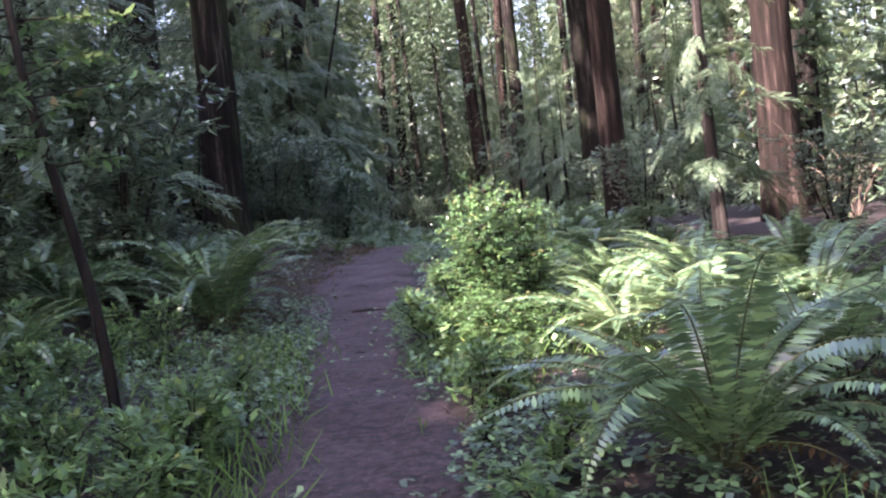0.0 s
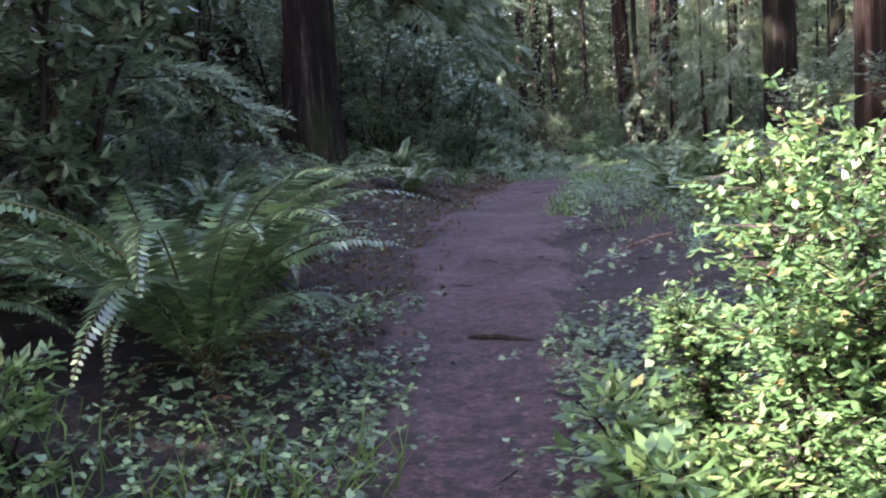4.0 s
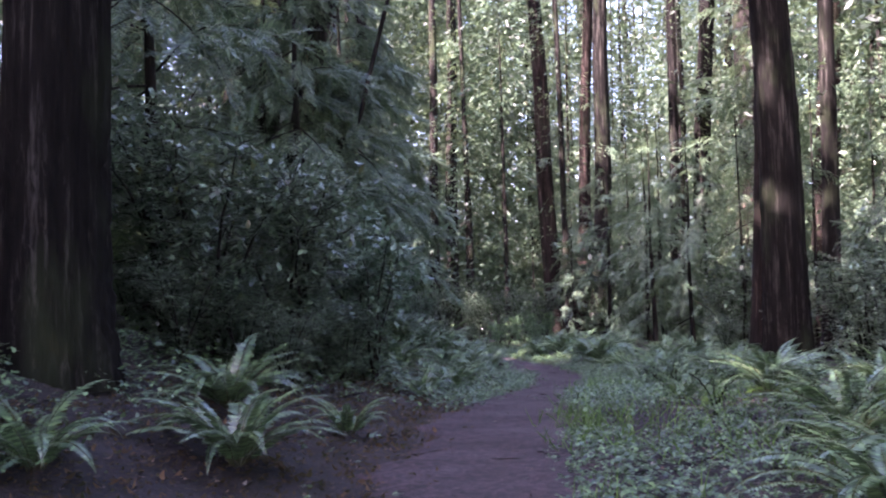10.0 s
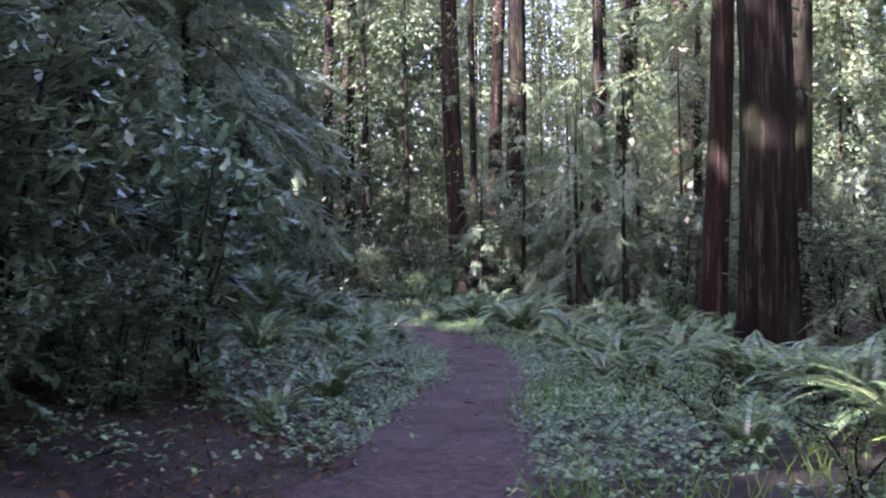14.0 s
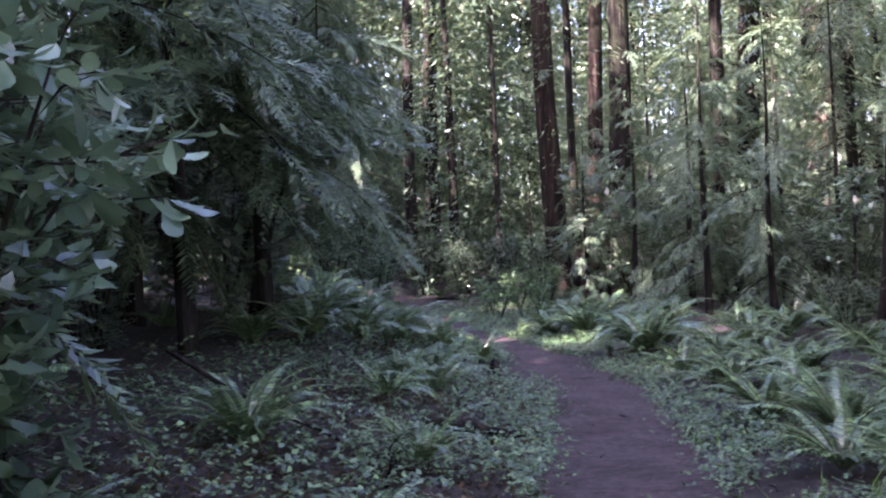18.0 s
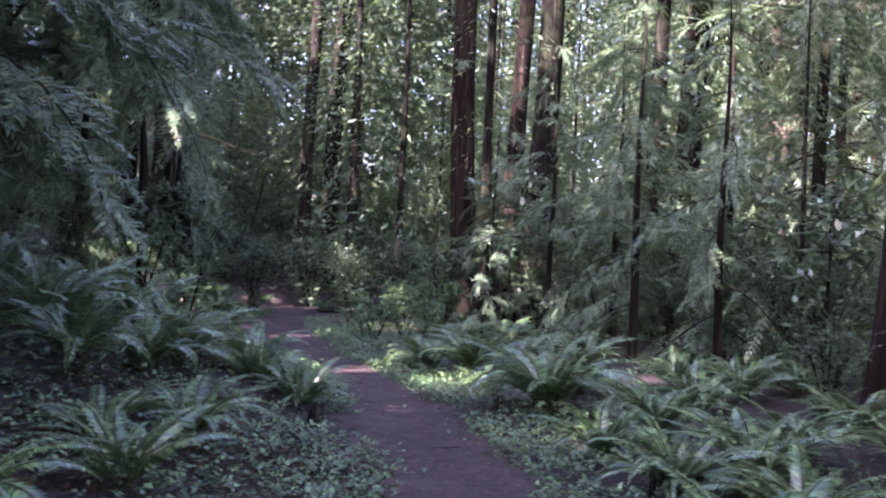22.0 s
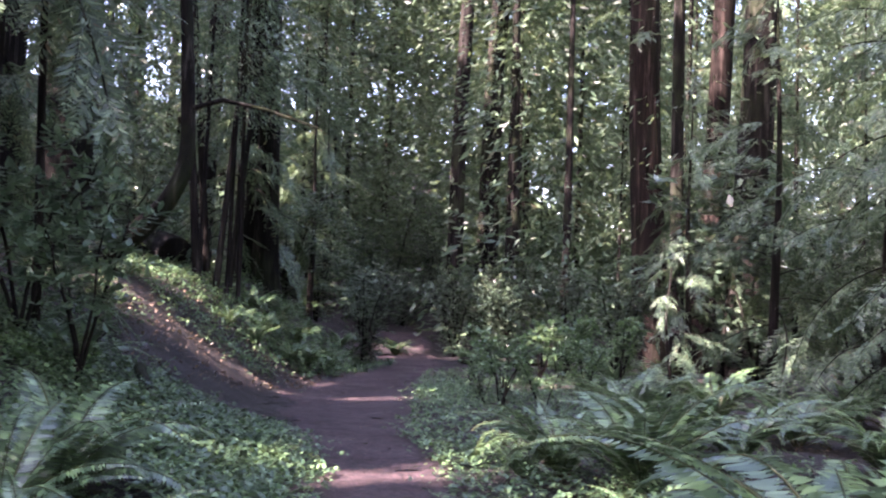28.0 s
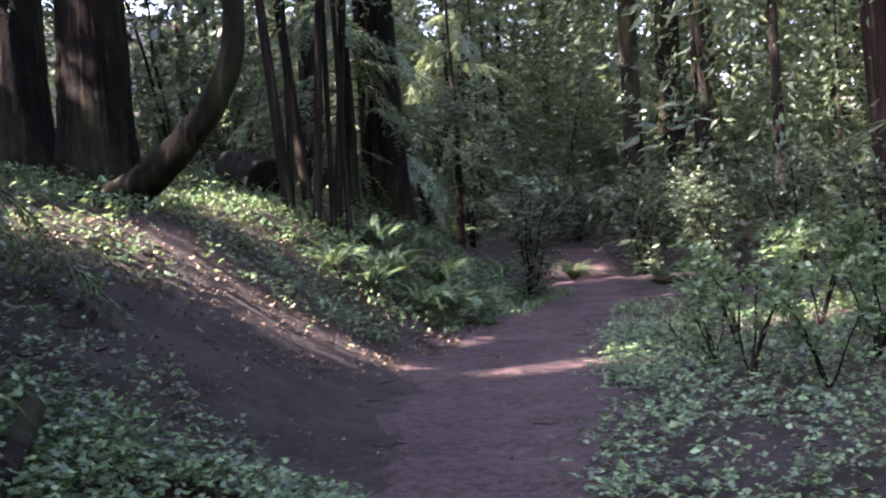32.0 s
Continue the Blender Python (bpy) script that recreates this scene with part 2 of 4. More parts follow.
def kites(base, along, across, length, width):
    """Leaves of one kite-shaped face each."""
    along = along / (np.linalg.norm(along, axis=1, keepdims=True) + 1e-9)
    nrm = np.cross(along, across)
    nrm /= np.linalg.norm(nrm, axis=1, keepdims=True) + 1e-9
    across = np.cross(nrm, along)
    L, W = length[:, None], width[:, None]
    mid = base + along * L * 0.42 + nrm * L * 0.05
    v = np.stack([base, mid + across * W * 0.5, base + along * L - nrm * L * 0.08, mid - across * W * 0.5], 1).reshape(-1, 3)
    return v, np.arange(len(v)).reshape(-1, 4)


def unit(n, g=None):
    v = (g or rng).normal(0, 1, (n, 3))
    return v / np.linalg.norm(v, axis=1, keepdims=True)


# ---- the lie of the land ----
LAND_Y = [-60, -20, 0, 7, 14, 22, 25, 30, 34, 38, 44, 56, 70, 100, 200]
LAND_Z = [0.3, 0.3, 0.43, 0.6, 0.80, 0.95, 0.95, 0.7, 0.45, 0.32, 0.30, 0.3, 0.15, 0.3, 0.3]
TRAIL_Y = [-8, 0, 4.8, 7, 9.3, 11.6, 16, 18, 20.5, 24.4, 28.9, 32.8, 38.3, 40.4, 43.8, 46.6, 48.9, 54.2, 58, 63, 72, 84]
TRAIL_X = [-0.2, -0.35, -0.57, -0.78, -0.96, -1.15, -1.42, -1.4, -1.25, -1.0, -0.45, 0.16, 0.6, 0.3, -0.08, -0.66, -1.4, -2.5, -2.9, -3.4, -4.8, -7.0]
TRAIL_W = [0.5, 0.52, 0.52, 0.47, 0.47, 0.5, 0.58, 0.68, 0.65, 0.62, 0.68, 0.68, 0.68, 0.68, 0.58, 0.58, 0.62, 0.95, 0.9, 0.8, 0.7, 0.5]
BANK_Y = [-10, 4, 9, 14, 24, 30, 40, 46, 52, 60, 75, 100]
BANK_Z = [0.1, 0.15, 0.45, 0.75, 0.8, 0.65, 0.8, 0.95, 1.5, 1.85, 0.9, 0.6]


def trail_x(y):
    return np.interp(y, TRAIL_Y, TRAIL_X)


def trail_w(y):
    return np.interp(y, TRAIL_Y, TRAIL_W)


def lump(x, y, s, seed=0.0):
    """Smooth wavy noise in -1..1."""
    return (np.sin(x * 1.3 / s + 1.7 * seed) * np.cos(y * 1.1 / s - seed) + np.sin((x * 0.7 - y * 0.9) / s * 1.9 + 2.3 + seed) * 0.6 + np.sin((x + y) * 3.1 / s + seed) * 0.3) / 1.9


def rough_ground(x, y, s, seed=0):
    """Random smooth unevenness in -1..1 with humps about s metres apart."""
    x, y = np.asarray(x, float) / s, np.asarray(y, float) / s
    i, j = np.floor(x), np.floor(y)
    u, v = x - i, y - j
    u, v = u * u * (3 - 2 * u), v * v * (3 - 2 * v)

    def h(a, b):
        q = np.sin(a * 127.1 + b * 311.7 + seed * 74.7) * 43758.5453
        return (q - np.floor(q)) * 2 - 1

    return (h(i, j) * (1 - u) + h(i + 1, j) * u) * (1 - v) + (h(i, j + 1) * (1 - u) + h(i + 1, j + 1) * u) * v


def land(x, y):
    x, y = np.asarray(x, float), np.asarray(y, float)
    z = np.interp(y, LAND_Y, LAND_Z)
    dx = x - trail_x(y)
    left = np.clip((-dx - trail_w(y) * 0.9) / np.interp(y, [44, 50, 54, 60, 66], [3.0, 4.0, 2.7, 2.6, 3.0]), 0, 1)
    right = np.clip((dx - trail_w(y)) / 3.0, 0, 1)
    z = z + np.interp(y, BANK_Y, BANK_Z) * left * left * (3 - 2 * left) + 0.06 * right
    z = z + np.clip(-dx - 2.8, 0, 60) * np.interp(y, [0, 9, 30, 48, 60, 75], [0.08, 0.12, 0.16, 0.22, 0.24, 0.2]) + np.clip(dx - 14, 0, 60) * 0.03 + np.clip(y - 72, 0, 70) * (0.04 + 0.18 * np.clip((6 - x) / 12, 0, 1))
    off = np.clip((np.abs(dx) - trail_w(y)) / 1.2, 0, 1)
    return z + off * (0.06 * lump(x, y, 1.1) + 0.03 * lump(x, y, 0.37, 2.0)) + np.clip((np.hypot(x, y - 30) - 20) / 60, 0, 1) * 0.6 * lump(x, y, 9)


def axis(near, far, step, grow):
    out = [0.0]
    s = step
    while out[-1] < far:
        out.append(out[-1] + s)
        if out[-1] > near:
            s *= grow
    return np.array(out)


def build_ground():
    a = axis(7, 420, 0.16, 1.16)
    xs = np.r_[-a[:0:-1], a] - 0.6
    ys = np.r_[-axis(3, 200, 0.3, 1.25)[:0:-1], np.arange(0, 62, 0.2), 62 + axis(1, 380, 0.3, 1.15)]
    X, Y = np.meshgrid(xs, ys)
    Z = land(X, Y)
    v = np.stack([X, Y, Z], -1).reshape(-1, 3)
    nx, ny = len(xs), len(ys)
    i = np.arange(ny - 1)[:, None] * nx + np.arange(nx - 1)[None]
    f = np.stack([i, i + 1, i + nx + 1, i + nx], -1).reshape(-1, 4)
    tagged(new("ground", mesh("ground", v, f, [SOIL], smooth=True)), "dark forest floor of soil and fallen needles", "ground", kind="structure")


def strip(name, ys, cx, hw, label, mat, lift=0.012, seed=1.0):
    """A ragged trodden strip whose rims sink into the ground."""
    k = np.linspace(-1, 1, 23)
    ys, cx, hw = (np.asarray(q)[:, None] for q in (ys, cx, hw))
    rag = 1 + 0.16 * np.sin(ys * 2.1 + seed) + 0.09 * np.sin(ys * 5.3 + 2 * seed) + 0.06 * np.sin(ys * 11.7)
    rag2 = 1 + 0.12 * np.sin(ys * 1.7 + 3 * seed) + 0.10 * np.sin(ys * 4.7 + seed) + 0.06 * np.sin(ys * 13.1)
    X = cx + hw * 1.3 * k[None] * np.where(k[None] < 0, rag, rag2)
    Y = ys + 0 * X
    edge = np.clip((np.abs(k[None]) - 0.72) / 0.28, 0, 1)
    Z = land(X, Y) + lift - 0.085 * edge**1.5 - 0.025 * (1 - np.abs(k[None]) ** 2) + 0.012 * rough_ground(X, Y, 0.45, 5) + 0.007 * rough_ground(X, Y, 0.17, 1)
    v = np.stack([X, Y, Z + 0.045], -1).reshape(-1, 3)
    i = np.arange(len(ys) - 1)[:, None] * 23 + np.arange(22)[None]
    f = np.stack([i, i + 1, i + 24, i + 23], -1).reshape(-1, 4)
    return tagged(new(name, mesh(name, v, f, [mat], smooth=True)), label, "path", kind="structure")


build_ground()
ty = np.arange(-8, 75, 0.1)
strip("trail", ty, trail_x(ty), trail_w(ty), "trodden purple-brown earth footpath through the forest", TRAIL)

# points that the sun reaches through the leaves
GAPS = [((5.6, 17.8, 2.6), 1.3), ((5.6, 17.8, 5.0), 1.1), ((1.1, 9.4, 1.4), 0.8), ((0.6, 8.5, 1.2), 0.5), ((0.9, 7.4, 0.5), 0.4), ((0.7, 8.2, 0.8), 0.5), ((1.7, 6.6, 1.2), 0.42), ((3.9, 15.0, 1.0), 0.6), ((4.2, 14.0, 4.0), 0.8), ((-0.95, 46.45, 0.3), 0.3), ((-0.45, 46.6, 0.3), 0.3), ((0.0, 47.6, 0.5), 0.35), ((-1.9, 54.0, 0.3), 0.2), ((-5.4, 55.4, 1.3), 0.45), ((-0.2, 52.8, 1.2), 0.25), ((1.0, 44.6, 0.5), 0.3),
        ((1.95, 51.5, 1.8), 0.4), ((-3.0, 68.7, 0.3), 0.6), ((-4.5, 69.1, 0.7), 0.5), ((-4.9, 72.2, 0.2), 0.7), ((2.4, 67.3, 0.8), 0.5), ((-5.2, 56.6, 0.8), 0.45), ((-4.6, 58.4, 1.0), 0.35),
        ((-5.0, 58.0, 4.0), 0.25), ((9.3, 54.0, 4.5), 1.2), ((9.3, 54.0, 2.0), 0.8), ((10.3, 49.0, 4.2), 0.6), ((-0.3, 57.0, 1.2), 0.5), ((-2.9, 36.5, 5.7), 0.6), ((6.5, 66.0, 0.5), 0.8),
        ((-5.5, 51.7, 1.7), 0.35), ((-5.0, 52.6, 1.3), 0.3), ((-8.3, 58.0, 2.4), 0.5), ((-7.2, 57.0, 2.2), 0.3), ((-2.4, 62.7, 0.6), 0.4), ((-4.85, 71.2, 0.6), 0.5)]

def shades(x, y, heights, r):
    """Whether foliage of radius r at one of these heights would stand before the sun at one of the sunlit spots."""
    z0 = float(land(x, y))
    for q, rad in SUNLIT:
        for h in heights:
            w = Vector((x, y, z0 + h)) - Vector(q)
            if w.dot(SUN) > 1.0 and (w - w.dot(SUN) * SUN).length < r + 0.5 * rad:
                return True
    return False


SUNLIT = list(GAPS)


def spray(g, length, teeth=15, broad=1.0):
    """A flat feathery spray: short narrow side leaves along a bent twig."""
    u = np.repeat(np.linspace(0.05, 1.0, teeth), 2) + g.normal(0, 0.008, 2 * teeth)
    sd = np.tile([1.0, -1.0], teeth)
    bend = g.normal(0, 0.12)
    base = np.stack([u * length, bend * length * u**2, -0.22 * length * u**2], 1)
    ln = length * 0.22 * np.minimum(1.0, (1.12 - u) * 1.9) * g.uniform(0.6, 1.2, len(u))
    al = np.stack([0.75 + 0 * u, sd * 0.8, g.normal(-0.2, 0.2, len(u))], 1)
    side = kites(base, al, np.cross(al, [0, 0, 1.0]) + g.normal(0, 0.2, (len(u), 3)), ln, broad * (0.010 + 0.07 * ln))
    mid = base[0::2]
    return joined([side, kites(mid[:-1], mid[1:] - mid[:-1], np.tile([0.0, 1.0, 0.0], (len(mid) - 1, 1)), np.full(len(mid) - 1, length * 1.1 / (len(mid) - 1)), np.full(len(mid) - 1, 0.008))])


def turned(vf, m):
    v, f = vf
    a = np.array(m)
    return v @ a[:3, :3].T + a[:3, 3], f


def bough_mesh(seed, length=1.6, n=28, teeth=21, broad=1.0):
    """A drooping bough whose flat sprays start on its wood."""
    g = np.random.default_rng(seed)
    s = np.linspace(0, 1, 9)
    rib = np.stack([s * length, 0.08 * np.sin(4 * s + seed), 0.10 * length * np.sin(s * 2.2) - 0.30 * length * s**2], 1)
    leaf = []
    for k in range(n):
        u = 0.15 + 0.85 * (k + 0.5) / n
        p0 = [np.interp(u, s, rib[:, c]) for c in range(3)]
        sd = 1 if k % 2 else -1
        m = pose(*p0, g.uniform(-30, 30), g.uniform(-5, 45), sd * g.uniform(20, 75) * (1.1 - 0.8 * u))
        leaf.append(turned(spray(g, length * g.uniform(0.20, 0.36) * (1.3 - 0.6 * u), teeth, broad), m))
    wv, wf = tube(rib, np.linspace(0.012, 0.004, 9), 5)
    lv, lf = joined(leaf)
    return mesh("bough", *joined([(wv, wf), (lv, lf)]), [NEEDLE, BARK_GREY], np.r_[np.ones(len(wf)), np.zeros(len(lf))])


BOUGHS = [bough_mesh(k + 1) for k in range(6)]
FAR_BOUGHS = [bough_mesh(k + 31, 1.6, 20, 11, 1.6) for k in range(5)]


def crown_mesh(seed, n=1100, h=18.0, r=2.6, tiers=60, size=(0.14, 0.34), mat=None):
    """An uneven cone of hanging foliage round an unseen stem."""
    g = np.random.default_rng(seed)
    t = np.repeat(g.uniform(0, 1, tiers), n // tiers + 1)[:n]
    az = np.repeat(g.uniform(0, 6.28, tiers), n // tiers + 1)[:n] + g.normal(0, 0.28, n)
    rad = r * (1.05 - 0.75 * t) * g.random(n) ** 0.6
    p = np.stack([np.cos(az) * rad, np.sin(az) * rad, t * h - 0.35 * rad + g.normal(0, 0.25, n)], 1)
    al = np.stack([np.cos(az), np.sin(az), g.normal(-0.5, 0.3, n)], 1) + g.normal(0, 0.35, (n, 3))
    ln = g.uniform(*size, n)
    v, f = kites(p, al, np.cross(al, unit(n, g)), ln, ln * 0.26)
    return mesh("crown", v, f, [mat or CANOPY])


CROWNS = [crown_mesh(k + 3) for k in range(3)]
YOUNG_CROWNS = [crown_mesh(k + 13, 2000, 9.0, 1.9, 46, (0.10, 0.26), NEEDLE) for k in range(3)]

# ---- redwood trunks ----
def redwood(x, y, d, label, mat=None, h=34.0, lean=(0.0, 0.0), detail=2, seed=0, flare=0.35, group=""):
    z0 = float(land(x, y)) - 0.15
    g = np.random.default_rng(seed + 100)
    root = thing("redwood_tree", label, "tree", Matrix.Translation((x, y, z0)), group)
    zs = np.concatenate([np.linspace(0, 2.0, 9 * detail)[:-1], np.linspace(2.0, 16, 16 * detail)[:-1], np.linspace(16, h, 8)])
    r = d / 2 * (1 - 0.55 * zs / h) * (1 + flare * np.exp(-zs / 0.55) + 0.10 * np.exp(-zs / 2.0))
    sway = 0.05 * d * np.sin(zs * 0.5 + g.uniform(0, 6))
    pts = np.stack([lean[0] * zs + sway, lean[1] * zs, zs], 1)
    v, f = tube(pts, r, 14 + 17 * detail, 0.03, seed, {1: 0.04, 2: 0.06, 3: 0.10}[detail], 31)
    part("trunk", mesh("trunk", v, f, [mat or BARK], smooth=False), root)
    k = CROWNS[seed % 3]
    s = g.uniform(0.85, 1.25)
    if detail == 1:
        part("crown", k, root, m=pose(lean[0] * 15, lean[1] * 15, g.uniform(4, 10), 0, 0, g.uniform(0, 360)) @ Matrix.Diagonal((s, s, s, 1)))
    else:
        part("crown", k, root, m=pose(lean[0] * 22, lean[1] * 22, g.uniform(17, 20), 0, 0, g.uniform(0, 360)) @ Matrix.Diagonal((s * 1.2, s * 1.2, s * 0.8, 1)))
        for _ in range(5 if abs(x - trail_x(y)) > 5 else 0):
            z = g.uniform(2.5, 14)
            a = g.uniform(0, 360)
            s = g.uniform(0.5, 1.1)
            q = pose(0, 0, z, 0, 0, a) @ Matrix.Translation((d * 0.4, 0, 0)) @ pose(0, 0, 0, 0, g.uniform(0, 30)) @ Matrix.Diagonal((s, s, s, 1))
            part("foliage", FAR_BOUGHS[int(g.integers(0, 4))], root, m=Matrix.Translation((lean[0] * z, lean[1] * z, 0)) @ q)
    return root, pts, r


TREES = [  # x, y, diameter, lean, bark, detail, label
    (5.47, 36.5, 0.98, -0.018, 0, 3, "large dark redwood trunk with deeply furrowed bark"),
    (-4.5, 21.4, 0.80, 0.02, 0, 3, "large dark redwood trunk on the bank beside the path"),
    (2.76, 67.8, 0.97, -0.03, 1, 2, "tall dark redwood trunk with a sunlit foot"),
    (3.1, 63.5, 0.33, -0.009, 0, 1, "slim dark conifer trunk"),
    (4.0, 67.0, 0.68, 0.054, 1, 2, "tall reddish redwood trunk leaning slightly"),
    (4.8, 64.5, 0.93, 0.028, 0, 2, "tall dark redwood trunk"),
    (9.05, 63.0, 0.92, 0.066, 0, 2, "tall dark redwood trunk leaning slightly"),
    (7.6, 60.5, 0.52, 0.023, 0, 1, "slim dark redwood trunk"),
    (6.75, 43.5, 0.62, 0.045, 1, 2, "dark reddish redwood trunk among ferns"),
    (10.33, 49.0, 0.9, 0.055, 1, 2, "redwood trunk with a sunlit side"),
    (8.2, 42.0, 0.5, 0.03, 0, 1, "dark redwood trunk among undergrowth"),
    (-3.76, 75.5, 0.61, 0.02, 2, 1, "grey-brown conifer trunk rising from the thicket"),
    (-2.78, 77.0, 0.86, 0.028, 2, 1, "grey-brown conifer trunk rising from the thicket"),
    (-8.05, 55.2, 0.86, 0.01, 0, 3, "massive dark redwood trunk with sunlit streaks of bark"),
    (-9.55, 55.6, 0.9, 0.0, 0, 2, "massive dark redwood trunk up the bank"),
    (-11.1, 55.8, 1.3, 0.01, 0, 2, "massive dark redwood trunk up the bank"),
    (-6.2, 60.6, 0.72, 0.0, 0, 2, "dark hollow-based redwood trunk in the thicket"),
    (-7.0, 62.6, 0.3, 0.0, 2, 1, "slim grey conifer trunk"),
    (-7.9, 61.5, 0.45, 0.03, 0, 1, "slim dark redwood trunk"),
    (-6.2, 35.5, 0.63, 0.12, 0, 2, "dark redwood trunk leaning over the bank"),
    (-5.1, 32.0, 0.43, 0.2, 0, 2, "slim dark trunk leaning over the bank"),
    (-6.25, 22.6, 0.85, 0.02, 0, 2, "dark redwood trunk up the bank"),
    (-7.6, 26.0, 0.7, 0.03, 0, 1, "dark redwood trunk up the bank"),
    (11.4, 60.5, 1.7, 0.0, 0, 1, "broad blackened redwood trunk"),
    (5.83, 18.0, 0.68, 0.0, 1, 3, "sunlit reddish redwood trunk beyond the ferns"),
    (3.0, 18.2, 0.45, -0.01, 1, 2, "reddish redwood trunk beyond the ferns"),
    (7.3, 21.0, 0.6, 0.01, 0, 2, "dark redwood trunk in the shade"),
    (-8.5, 47.0, 1.0, 0.02, 0, 1, "dark redwood trunk up the bank"),
    (-11.5, 43.0, 0.9, 0.02, 0, 1, "dark redwood trunk up the bank"),
    (-9.5, 14.0, 0.9, 0.0, 0, 1, "dark redwood trunk up the bank"),
    (-8.4, 66.0, 0.55, 0.02, 1, 1, "reddish redwood trunk in the thicket"),
]
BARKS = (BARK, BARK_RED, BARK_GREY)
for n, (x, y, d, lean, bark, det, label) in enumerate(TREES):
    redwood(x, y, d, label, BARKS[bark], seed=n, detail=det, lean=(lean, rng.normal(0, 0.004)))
placed = [(t[0], t[1]) for t in TREES]
g = np.random.default_rng(21)
tries = 0
while tries < 4000 and len(placed) < len(TREES) + 105:
    tries += 1
    x, y = g.uniform(-46, 58), g.uniform(-14, 135)
    near = abs(x - float(trail_x(y)))
    if near < 9 + 0.05 * max(0, y - 20) and y < 74 or near < 5:
        continue
    if -4 < x < 9 and 50 < y < 86:
        continue
    if min(math.hypot(x - a, y - b) for a, b in placed) < 3.2 or shades(x, y, range(6, 27, 3), 2.2):
        continue
    placed.append((x, y))
    redwood(x, y, g.uniform(0.35, 1.1), "redwood trunk standing deep in the forest", BARKS[int(g.integers(0, 3))], seed=tries, detail=1,
            lean=(g.normal(0.01, 0.02), g.normal(0, 0.02)), group="trees of the forest")

for k in range(58):
    x, y = (g.uniform(-22, 22), g.uniform(70, 104)) if k < 40 else (g.uniform(11, 30), g.uniform(46, 80))
    if abs(x - float(trail_x(y))) > 2.0:
        redwood(x, y, g.uniform(0.14, 0.4), "slim dark trunk in the woods behind", BARKS[int(g.integers(0, 3))], seed=9000 + k, detail=1, lean=(g.normal(0.0, 0.025), 0.0), group="trees of the forest")

# crooked tree whose stem sweeps out and up
crook = thing("crooked_tree", "crooked dark tree whose stem sweeps sideways then up", "tree", Matrix.Translation((-6.67, 53.5, float(land(-6.67, 53.5)) - 0.1)))
cp = np.array([[-0.15, 0.1, 0], [0.05, 0, 0.15], [0.40, 0.05, 0.36], [0.78, 0.1, 0.66], [1.12, 0.2, 1.05], [1.34, 0.3, 1.5], [1.38, 0.4, 2.0], [1.30, 0.5, 2.9], [1.15, 0.6, 4.5], [1.0, 0.2, 7], [0.9, 0.2, 11]])
ts = np.linspace(0, len(cp) - 1, 60)
cps = np.stack([np.interp(ts, np.arange(len(cp)), cp[:, k]) for k in range(3)], 1)
for _ in range(3):
    cps[1:-1] = (cps[:-2] + 2 * cps[1:-1] + cps[2:]) / 4
v, f = tube(cps, np.interp(ts, [0, 1.5, 4, 10], [0.36, 0.21, 0.15, 0.07]), 26, 0.05, 5, 0.08, 16)
part("trunk", mesh("trunk", v, f, [BARK], smooth=True), crook)
for k, (a, b, r) in enumerate((((-0.1, 0, 0.1), (-0.6, -0.4, 0.02), 0.11), ((0, 0, 0.12), (0.3, -0.7, 0.0), 0.1), ((-0.05, 0, 0.12), (-0.5, 0.35, 0.05), 0.1))):
    q = np.linspace(0, 1, 7)[:, None]
    v, f = tube(np.array(a) * (1 - q) + np.array(b) * q + np.array([0, 0, 0.12]) * np.sin(q * 3.14), np.linspace(r, 0.03, 7), 12, 0.08, k)
    part("root", mesh("root", v, f, [BARK], smooth=True), crook)
bp = np.array([[1.3, 0.45, 2.6], [1.9, 0.4, 2.75], [2.6, 0.35, 2.6], [3.5, 0.3, 2.3]])
v, f = tube(bp, [0.05, 0.04, 0.03, 0.015], 8)
part("branch", mesh("branch", v, f, [BARK], smooth=True), crook)


# ---- plants ----
def frond_mesh(seed, mat, arch=1.0, pairs=48, wide=0.10, dead=False):
    """One sword fern frond, one metre along its midrib, rising and then bowing over."""
    g = np.random.default_rng(seed)
    s = np.linspace(0, 1, 15)
    ang = radians(70) - arch * s**1.15 * radians(g.uniform(95, 120))
    step = np.stack([np.cos(ang), 0.06 * np.sin(3 * s + g.uniform(0, 6)), np.sin(ang)], 1) / 14
    rib = np.cumsum(np.r_[np.zeros((1, 3)), step[:-1]], 0)
    v1, f1 = tube(rib, np.linspace(0.006, 0.0015, 15), 3)
    u = np.repeat(np.linspace(0.10, 0.99, pairs), 2)
    sd = np.tile([1.0, -1.0], pairs)
    base = np.stack([np.interp(u, s, rib[:, k]) for k in range(3)], 1)
    tang = np.stack([np.interp(u, s, np.gradient(rib[:, k])) for k in range(3)], 1)
    tang /= np.linalg.norm(tang, axis=1, keepdims=True)
    lat = np.tile([0.0, 1.0, 0.0], (len(u), 1))
    up = np.cross(tang, lat)
    ln = wide * np.clip(np.minimum(0.45 + u * 3.0, (1.03 - u) * 2.3), 0.06, 1) * g.uniform(0.85, 1.1, len(u))
    al = lat * sd[:, None] + tang * (0.28 + 0.3 * u[:, None]) - up * (0.10 + 0.35 * g.random((len(u), 1)) * (2.2 if dead else 1))
    v2, f2 = kites(base, al, tang, ln, 0.010 + 0.012 * ln / wide)
    v, f = joined([(v1, f1), (v2, f2)])
    return mesh("frond", v, f, [mat, STEM], np.r_[np.ones(len(f1)), np.zeros(len(f2))])


